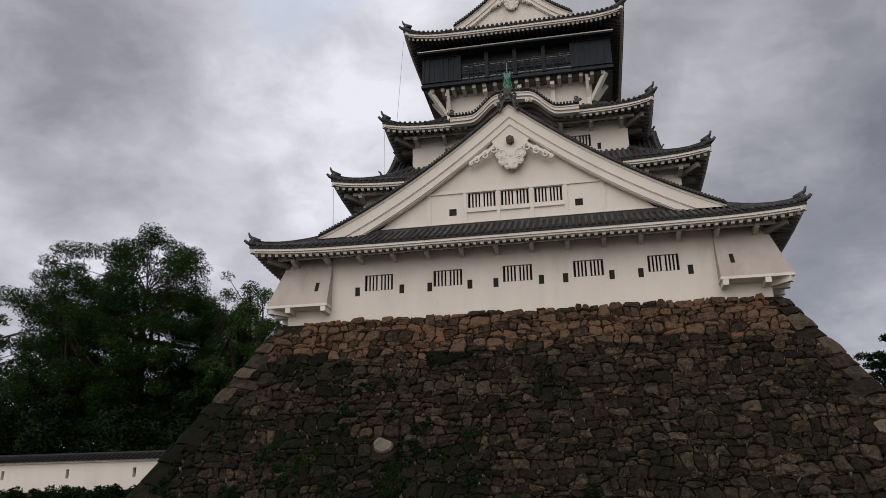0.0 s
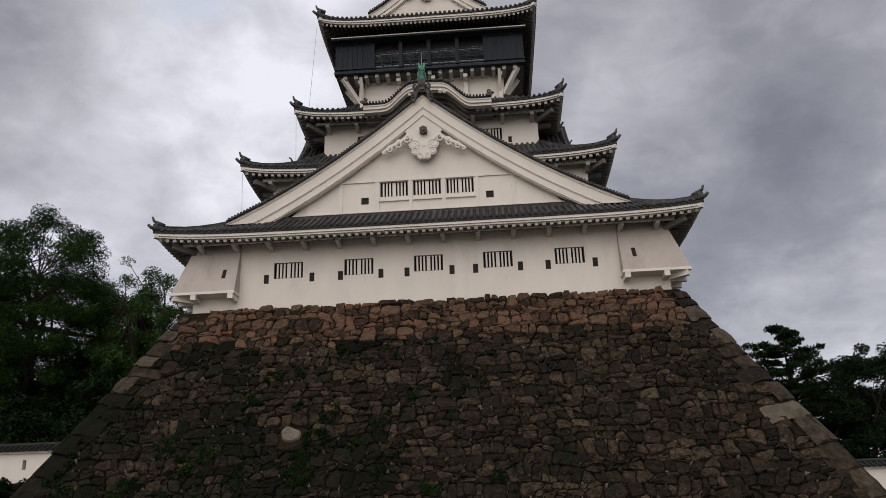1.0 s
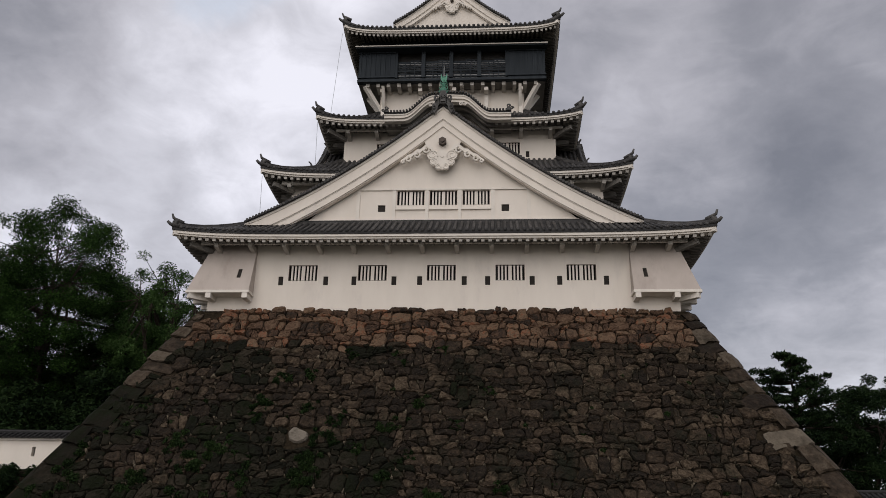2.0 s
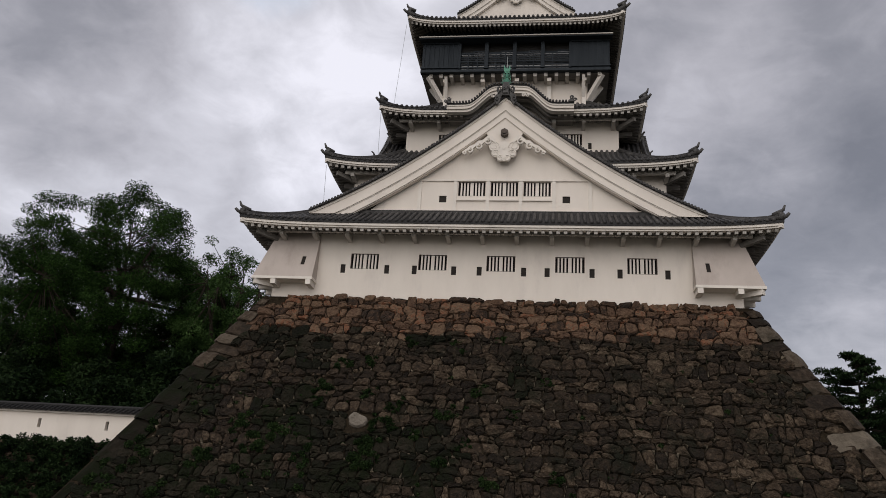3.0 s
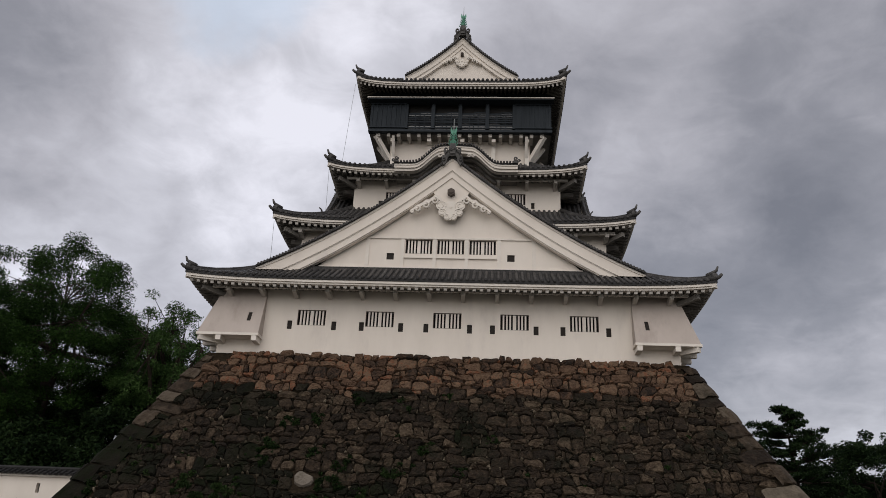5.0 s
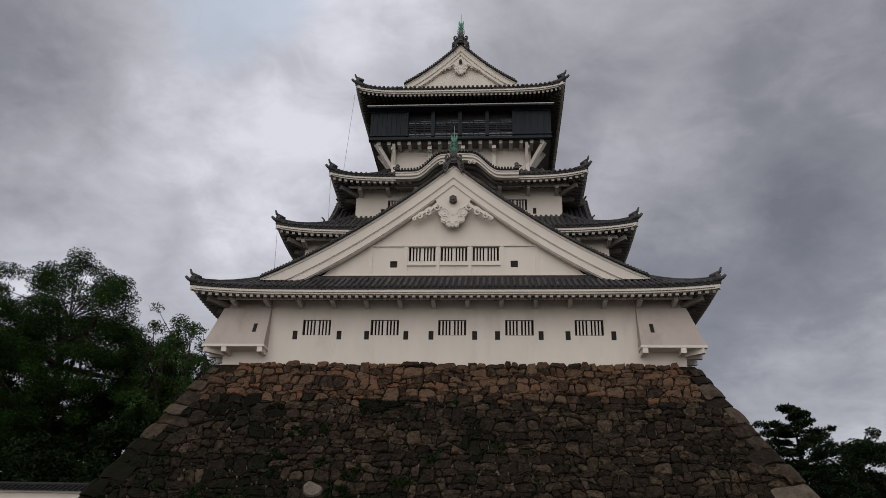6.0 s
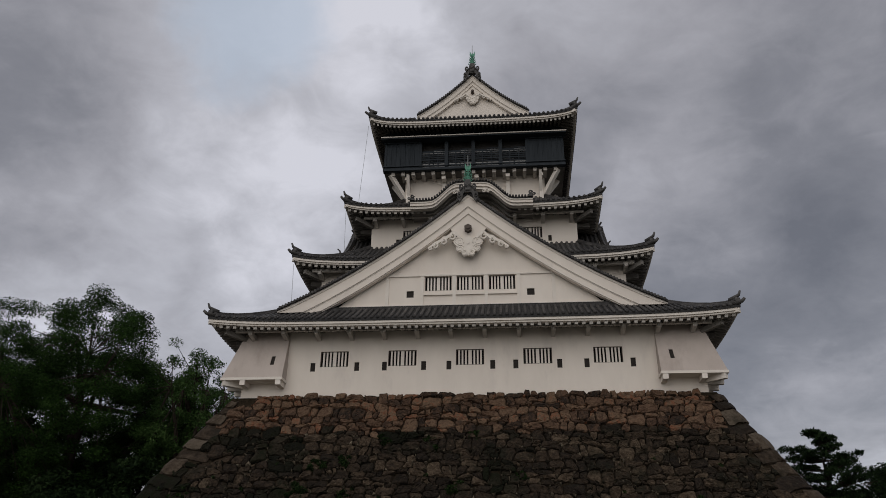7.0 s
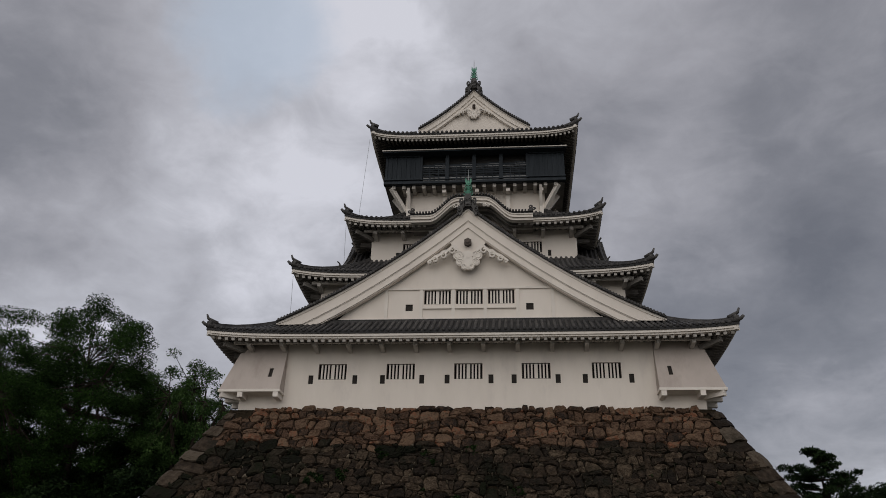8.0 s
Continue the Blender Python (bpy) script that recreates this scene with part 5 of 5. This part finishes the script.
# cut corner blocks, long and short sides in turn, their beds rising towards the arris
for sx in (-1, 1):
    for i, (zt, zb, front, side, pale_one) in enumerate(BLOCKS[sx]):
        s = Shape()
        rows = []
        rise = 0.19
        push, worn = rng.uniform(-0.10, 0.09), rng.uniform(0.03, 0.07)
        cut_t, cut_b = rng.uniform(0.0, 0.16), rng.uniform(-0.05, 0.10)
        wob = [rng.uniform(-0.06, 0.06) for _ in range(6)]
        for zz, t, cut in ((zt, worn + 0.03, cut_t), (zt - worn, 0.0, cut_t * 0.4), ((zt + zb) / 2, -0.03, 0.0), (zb + worn, 0.0, cut_b * 0.4), (zb, worn + 0.04, cut_b)):
            o = 0.10 - t + push + rng.uniform(-0.015, 0.015)

            def at(fx, fy, jit):
                """Point fx metres in from the arris on the front, fy on the side."""
                z = zz - rise * (fx if fx else fy) + jit
                xo, yo = half_at(z), face_y(z)
                if fx:
                    return (sx * (xo - fx), yo - o, z)
                return (sx * (xo + o), yo + fy, z)

            inner = at(front - cut, 0, wob[0])
            line = [inner] + [at(front * k, 0, wob[j]) for j, k in ((1, 0.78), (2, 0.52), (3, 0.26))] + [at(0.13, 0, 0.0), at(0, 0.13, 0.0)] + [at(0, side * k, wob[j]) for j, k in ((3, 0.4), (4, 0.7))] + [at(0, side - cut, wob[5])]
            rows.append([(inner[0], inner[1] + o + 0.12, inner[2])] + [(p[0] + sx * rng.uniform(-0.035, 0.035), p[1] + rng.uniform(-0.04, 0.04), p[2] + rng.uniform(-0.03, 0.03)) for p in line])
        s.sheet(rows)
        for row, zz in ((rows[0], zt), (rows[4], zb)):
            s.add(row + [(sx * (half_at(zz) - 0.5), face_y(zz) + side, row[-1][2]), (sx * (half_at(zz) - front * 0.9), face_y(zz) + 0.6, row[0][2])], [tuple(range(len(row) + 2))])
        # Left blocks below 8.6 m are coloured darker for the trees' shade.
        part("corner_stone", s, STONE_CORNER_PALE if pale_one else STONE_MOSS_SHADE_BLOCK if sx < 0 and zt < 8.6 else STONE_CORNER, base, "long pale cut corner stone" if pale_one else "")

# side faces, rougher and joined
for sx in (-1, 1):
    sn = Vector((sx, 0, BAT)).normalized()
    s_all = Shape()
    for p, poly in stone_cells(-6, 10, 0.0, 12.5, 0.6, 0.95, rng)[0]:
        if p[0] < face_y(p[1]) + 1.2 or p[1] > 12.4:
            continue
        s = stone_shape(p, poly, lambda u, v: (sx * half_at(v), u, v), sn, rng, 0.16)
        if s:
            s_all.add(s.v, s.f)
    part("side_stones", s_all, STONE_LOW, base, kind="stuff")


# ---------------------------------------------------------------- plants
def leaf_cloud(centres, radii, count, size, rng, flat=0.75, droop=0.25):
    """Many small bent leaf sprays scattered in clumps; returns vertices and faces."""
    n_total = int(count)
    cs = np.array(centres)
    rs = np.array(radii)
    w = rs ** 2 / (rs ** 2).sum()
    pick = rng.choice(len(cs), n_total, p=w)
    d = rng.normal(size=(n_total, 3))
    d /= np.linalg.norm(d, axis=1)[:, None]
    rad = rs[pick] * rng.random(n_total) ** 0.45
    pos = cs[pick] + d * rad[:, None] * np.array([1, 1, flat])
    a = rng.normal(size=(n_total, 3))
    a[:, 2] *= 0.5
    a /= np.linalg.norm(a, axis=1)[:, None]
    b = np.cross(a, rng.normal(size=(n_total, 3)))
    b /= np.linalg.norm(b, axis=1)[:, None]
    L = size * rng.uniform(0.6, 1.35, n_total)[:, None]
    W = L * rng.uniform(0.35, 0.6, n_total)[:, None]
    nrm = np.cross(a, b)
    v0 = pos - a * L * 0.5
    v1 = pos + b * W * 0.5 + nrm * L * 0.06
    v2 = pos + a * L * 0.5 - np.array([0, 0, 1]) * L * droop
    v3 = pos - b * W * 0.5 + nrm * L * 0.06
    verts = np.stack([v0, v1, v2, v3], 1).reshape(-1, 3)
    faces = np.arange(n_total * 4).reshape(-1, 4)
    return verts, faces


def cloud_mesh(name, verts, faces, mat):
    me = bpy.data.meshes.new(name)
    me.from_pydata(verts.tolist(), [], faces.tolist())
    me.materials.append(mat)
    return me


def tree(name, label, x, y, z, height, radius, crown_low, leaves, size, mat, seed, clumps=60, category="tree", clump_r=0.22, hollow=0.35, group="", flat=0.75, tops=()):
    """Tapered trunk, forking limbs to every clump, crown of small leaves with gaps."""
    rng = np.random.default_rng(seed)
    root = thing(name, label, category, group, at=(x, y, z))
    wood = Shape()
    fork = crown_low * 0.85
    trunk_r = height * 0.028
    bend = rng.uniform(-0.04, 0.04, 2) * height
    trunk = [(0, 0, -0.3), (bend[0] * 0.3, bend[1] * 0.3, fork * 0.5), (bend[0], bend[1], fork), (bend[0] * 1.3, bend[1] * 1.2, height * 0.62), (bend[0] * 1.2, bend[1] * 1.4, height * 0.82)]
    wood.tube(trunk, [trunk_r * 1.3, trunk_r, trunk_r * 0.85, trunk_r * 0.5, trunk_r * 0.15], 9)
    zc, hz = (height + crown_low) / 2, (height - crown_low) / 2
    mains = []
    for i in range(9):
        a = 2 * math.pi * (i + rng.uniform(-0.3, 0.3)) / 9
        e = rng.uniform(-0.35, 0.75)
        r = radius * 0.62 * math.cos(e * 0.9)
        p = (bend[0] + r * math.cos(a), bend[1] + r * math.sin(a), zc + hz * 0.7 * e)
        s = trunk[2 + i % 2]
        midp = ((s[0] * 0.5 + p[0] * 0.5), (s[1] * 0.5 + p[1] * 0.5), s[2] * 0.35 + p[2] * 0.65)
        wood.tube([s, midp, p], [trunk_r * 0.5, trunk_r * 0.33, trunk_r * 0.14], 6)
        mains.append(p)
    mains.append(trunk[4])
    cs, rs = [], []
    for i in range(clumps):
        d = rng.normal(size=3)
        d /= np.linalg.norm(d)
        rr = rng.uniform(hollow, 1.0) ** 0.6
        k = 1.0 - 0.25 * max(0.0, -d[2])
        edge = 1 + 0.13 * math.sin(3 * math.atan2(d[1], d[0]) + seed) + rng.uniform(-0.1, 0.1)
        c = np.array([d[0] * radius * rr * k * edge, d[1] * radius * rr * k * edge, zc + d[2] * hz * rr * edge])
        r = radius * clump_r * rng.uniform(0.6, 1.25)
        cs.append(c)
        rs.append(r)
        near = min(mains, key=lambda q: sum((q[t] - c[t]) ** 2 for t in range(3)))
        m = [(near[t] + c[t]) / 2 for t in range(3)]
        wood.tube([near, (m[0], m[1], m[2] - 0.15 * r), tuple(c)], [trunk_r * 0.10, trunk_r * 0.06, 0.012], 4)
    for c in tops:
        cs.append(np.array(c))
        rs.append(radius * clump_r * 0.95)
        wood.tube([mains[-1], tuple(c)], [trunk_r * 0.12, 0.012], 4)
    part("trunk", wood, BARK, root)
    v, f = leaf_cloud(cs, rs, leaves, size, rng, flat)
    part("crown", cloud_mesh("crown", v, f, mat), mat, root)
    return root


def pine(name, label, x, y, z, height, radius, low, leaves, seed, group=""):
    """Pine: bare leaning trunk and flat pads of needle tufts in tiers."""
    rng = np.random.default_rng(seed)
    root = thing(name, label, "tree", group, at=(x, y, z))
    wood = Shape()
    lean = rng.uniform(-0.06, 0.06) * height
    line = lambda t: (lean * t * t, 0.3 * math.sin(2.5 * t), height * t)
    wood.tube([line(t) for t in (0, 0.25, 0.5, 0.75, 0.97)], [height * 0.026, height * 0.022, height * 0.016, height * 0.009, 0.03], 8)
    cs, rs = [], []
    tiers = 11
    for i in range(tiers):
        t = low + (0.98 - low) * i / (tiers - 1)
        reach = radius * (math.sin(math.pi * min(1, 0.30 + 0.70 * (t - low) / (1 - low))) ** 0.7 * rng.uniform(0.75, 1.1) + 0.12)
        p = line(t)
        for j in range(5):
            a = rng.uniform(0, 2 * math.pi)
            rr = reach * rng.uniform(0.45, 1.0)
            e = (p[0] + rr * math.cos(a), p[1] + rr * math.sin(a), p[2] + rr * rng.uniform(0.02, 0.28))
            wood.tube([p, ((p[0] + e[0]) / 2, (p[1] + e[1]) / 2, (p[2] + e[2]) / 2 - 0.12), e], [height * 0.007, height * 0.005, 0.02], 5)
            for kk in range(3):
                s = 1 - 0.28 * kk
                cs.append((p[0] + (e[0] - p[0]) * s + rng.uniform(-0.3, 0.3), p[1] + (e[1] - p[1]) * s + rng.uniform(-0.3, 0.3), p[2] + (e[2] - p[2]) * s + 0.12))
                rs.append(radius * rng.uniform(0.09, 0.20))
    part("trunk", wood, BARK, root)
    v, f = leaf_cloud(cs, rs, leaves, 0.26, rng, flat=0.5, droop=-0.4)
    part("crown", cloud_mesh("crown", v, f, NEEDLE), NEEDLE, root)
    return root


def shrub_mass(name, label, spots, leaves, size, mat, seed):
    rng = np.random.default_rng(seed)
    cs, rs = [], []
    for x, y, z, r in spots:
        for i in range(9):
            d = rng.normal(size=3)
            d /= np.linalg.norm(d)
            cs.append((x + d[0] * r * 0.7, y + d[1] * r * 0.7, z + d[2] * r * 0.6))
            rs.append(r * rng.uniform(0.35, 0.6))
    v, f = leaf_cloud(cs, rs, leaves, size, rng)
    return tagged(new(name, cloud_mesh(name, v, f, mat)), label, "shrubs", kind="stuff")


# ferns and grass in the joints of the base
rng_n = np.random.default_rng(5)
tufts, tr = [], []
FERNS = [(-4.8, 5.4, 0.5), (-5.2, 4.4, 0.55), (-5.5, 3.7, 0.5), (-3.4, 5.1, 0.3), (-8.1, 7.3, 0.4), (-8.2, 6.5, 0.3), (-9.6, 5.0, 0.5), (-10.4, 4.3, 0.55), (-7.3, 8.5, 0.4), (-5.9, 8.7, 0.35), (-4.1, 9.9, 0.3), (-1.8, 9.7, 0.35), (-0.5, 7.3, 0.35), (-2.0, 6.2, 0.4), (1.2, 6.2, 0.3), (-4.4, 6.3, 0.35), (-11.6, 5.4, 0.45), (-8.2, 3.6, 0.4), (-1.9, 3.8, 0.35), (0.4, 3.1, 0.35), (2.7, 7.9, 0.25), (0.4, 10.1, 0.3), (-13.0, 3.5, 0.6), (3.2, 3.4, 0.3), (-5.8, 7.0, 0.3), (-0.8, 4.8, 0.25)]
for x, z, r in FERNS:
    for kk in range(9):
        zz = z + rng_n.uniform(-r, r) * 0.8
        tufts.append((x + rng_n.uniform(-r, r), face_y(zz) - 0.10, zz))
        tr.append(r * rng_n.uniform(0.3, 0.6))
for i in range(50):
    x, z = rng_n.uniform(-13, 13), rng_n.uniform(2.0, 10.2)
    tufts.append((x, face_y(z) - 0.08, z))
    tr.append(rng_n.uniform(0.06, 0.16))
for i in range(90):
    t, z = rng_n.random() ** 1.5, rng_n.uniform(1.2, 7.6)
    x = -(half_at(z) - 0.8) + t * 11.0
    tufts.append((x, face_y(z) - 0.07, z))
    tr.append(rng_n.uniform(0.14, 0.42) * (1.15 - z / 9))
v, f = leaf_cloud(tufts, tr, 46000, 0.12, rng_n, 0.8, 0.5)
tagged(new("wall_ferns", cloud_mesh("wall_ferns", v, f, MOSS)), "dark green ferns growing in the joints of the stone base", "ferns", kind="stuff")

# ---------------------------------------------------------------- ground, terraces and plastered walls
g = Shape()
g.quad((-3000, -3000, 0), (3000, -3000, 0), (3000, 3000, 0), (-3000, 3000, 0))
tagged(new("ground", mesh_of("ground", g, GROUND)), "flat gravel and grass ground round the castle", "ground", kind="structure")


def terrace(name, x0, x1, y_top, y_back, z_top, batter, label, seed):
    t = thing(name, label, "stone wall", kind="structure")
    c = Shape()
    yb = y_top - z_top * batter
    c.add([(x0, y_top + 0.15, z_top - 0.05), (x1, y_top + 0.15, z_top - 0.05), (x1, y_back, z_top - 0.05), (x0, y_back, z_top - 0.05),
           (x0, yb + 0.15, 0), (x1, yb + 0.15, 0), (x1, y_back, 0), (x0, y_back, 0)],
          [(0, 1, 2, 3), (0, 4, 5, 1), (3, 7, 4, 0), (1, 5, 6, 2), (2, 6, 7, 3)])
    part("earth_fill", c, EARTH, t)
    rg = random.Random(seed)
    st = Shape()
    n = Vector((0, -1, batter)).normalized()
    for p, poly in stone_cells(x0, x1, 0, z_top, 0.55, 0.9, rg)[0]:
        if p[1] > z_top - 0.1 or not x0 < p[0] < x1:
            continue
        s = stone_shape(p, poly, lambda u, v: (u, y_top - (z_top - v) * batter, v), n, rg, 0.2)
        if s:
            st.add(s.v, s.f)
    part("terrace_stones", st, STONE_LOW, t, kind="stuff")
    return t


terrace("wall_terrace_left", -46, -16.0, 2.2, 60, 4.35, 0.35, "low dark stone terrace with weeds beside the castle base", 3)
terrace("wall_terrace_right", 17, 60, 9.0, 60, 2.6, 0.35, "low dark stone terrace beyond the castle base", 4)


def roofed_wall(name, x0, x1, y, z0, h, label, holes):
    t = thing(name, label, "wall", at=(0, 0, 0))
    s = holed_panel(lambda u, v: (u, y, v), (x0, x1), (z0, z0 + h), holes, (0, 0.24, 0))
    s.quad((x0, y + 0.4, z0), (x1, y + 0.4, z0), (x1, y + 0.4, z0 + h), (x0, y + 0.4, z0 + h))
    s.quad((x0, y, z0), (x0, y + 0.4, z0), (x0, y + 0.4, z0 + h), (x0, y, z0 + h))
    s.quad((x1, y, z0), (x1, y + 0.4, z0), (x1, y + 0.4, z0 + h), (x1, y, z0 + h))
    me = bpy.data.meshes.new("plaster")
    me.from_pydata(s.v, [], s.f)
    me.materials.append(PLASTER)
    part("plaster", me, PLASTER, t)
    c = Shape()
    # Dark backs put the shade of the holes into colour.
    for a, b, zz0, zz1 in holes:
        c.box(a - 0.05, b + 0.05, y + 0.245, y + 0.28, zz0 - 0.05, zz1 + 0.05)
    part("hole_back", c, DARK, t)
    part("cornice", Shape().box(x0, x1, y - 0.14, y + 0.54, z0 + h, z0 + h + 0.12), TRIM, t)
    cap = Shape()
    zc = z0 + h + 0.12
    cap.add([(x0, y - 0.34, zc), (x1, y - 0.34, zc), (x1, y + 0.2, zc + 0.27), (x0, y + 0.2, zc + 0.27), (x0, y + 0.74, zc), (x1, y + 0.74, zc)],
            [(0, 1, 2, 3), (3, 2, 5, 4), (0, 4, 5, 1), (0, 3, 4), (1, 5, 2)])
    part("cap", cap, TILE_BED, t)
    rows = Shape()
    x = x0 + 0.15
    while x < x1:
        rows.tube([(x, y - 0.36, zc + 0.02), (x, y + 0.2, zc + 0.29)], 0.085, 7)
        x += 0.32
    rows.tube([(x0, y + 0.2, zc + 0.35), (x1, y + 0.2, zc + 0.35)], 0.12, 8)
    part("cap_tiles", rows, TILE_BED, t, kind="stuff")
    return t


roofed_wall("plaster_wall", -45, -16.2, 3.0, 4.25, 1.74, "long white plastered wall with a dark tiled cap on a terrace",
            [(-22.60 - 4.25 * i, -22.40 - 4.25 * i, 5.13, 5.64) for i in range(5)])
roofed_wall("plaster_wall", 19.5, 58, 10.0, 2.35, 1.5, "white plastered wall with a dark tiled cap under the pines", [])

weeds = [(-18 - 1.1 * i, 1.6 - 0.35 * (4.0 - zz), zz, 0.72) for i in range(26) for zz in (4.0, 3.2, 2.3, 1.3)]
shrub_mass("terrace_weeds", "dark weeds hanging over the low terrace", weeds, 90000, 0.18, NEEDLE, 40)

# ---------------------------------------------------------------- trees
tree("camphor_tree", "large dark green camphor tree behind the plastered wall", -30.9, 14, 4.3, 19.0, 10.2, 3.4, 240000, 0.165, LEAF, 4, clumps=330, clump_r=0.115, hollow=0.22, flat=0.6, group="dark broad trees",
     tops=[(1.3, -1.0, 20.3), (0.4, 0.0, 20.0), (1.9, -0.5, 19.6), (3.6, -1.5, 18.5), (4.2, -0.5, 18.2), (5.6, -1.0, 16.9), (-0.6, -1.5, 19.0), (4.0, -2.0, 17.0)])
tree("young_tree", "thin light green young tree beside the castle base", -21.2, 13, 4.3, 16.0, 4.2, 3.6, 62000, 0.16, LEAF_LIGHT, 9, clumps=300, clump_r=0.15, hollow=0.05)
tree("camphor_tree", "dark broad tree further back", -50, 22, 4.3, 18.5, 8.5, 3.0, 26000, 0.32, LEAF, 12, clumps=90, clump_r=0.17, flat=0.5, group="dark broad trees")
# Low trees get the darkest leaf so that the crown's shade is painted in.
tree("camphor_tree", "low tree under the camphor, its shade put into the leaf colour", -25.5, 16, 4.3, 10.5, 5.5, 1.0, 30000, 0.32, NEEDLE, 14, clumps=90, clump_r=0.2, group="dark broad trees")
tree("camphor_tree", "low tree under the camphor, its shade put into the leaf colour", -38, 18, 4.3, 11, 6.5, 1.0, 34000, 0.34, NEEDLE, 15, clumps=90, clump_r=0.2, group="dark broad trees")
# Undergrowth coloured dark in place of the shade it would stand in.
shrub_mass("undergrowth", "dense undergrowth behind the plastered wall, darkened for shade", [(-18.5 - 2.0 * i, 7.5 + (i % 3) * 1.5, 6.4 + (i * 7 % 5) * 0.7, 2.5) for i in range(15)], 46000, 0.3, NEEDLE, 21)
pine("pine_tree", "dark pine with flat needle pads and a bare trunk", 29.2, 30, 2.5, 14.5, 3.9, 0.46, 20000, 3)
tree("camphor_tree", "dark broad tree beyond the pine", 45.5, 40, 2.5, 14.0, 6.8, 2.0, 34000, 0.32, NEEDLE, 38, clumps=90, clump_r=0.22, group="dark broad trees")
tree("camphor_tree", "dark broad tree beyond the pine", 37.6, 38, 2.5, 14.6, 5.2, 1.5, 32000, 0.30, NEEDLE, 36, clumps=80, clump_r=0.24, group="dark broad trees")
tree("camphor_tree", "dark low tree under the pine", 32.6, 36, 2.5, 10.6, 4.8, 1.0, 28000, 0.30, NEEDLE, 34, clumps=70, clump_r=0.2, group="dark broad trees")
shrub_mass("undergrowth", "dark undergrowth on the far terrace", [(22 + 2.6 * i, 15 + (i % 3) * 3, 3.6 + (i % 2) * 0.9, 2.3) for i in range(12)], 22000, 0.3, NEEDLE, 22)
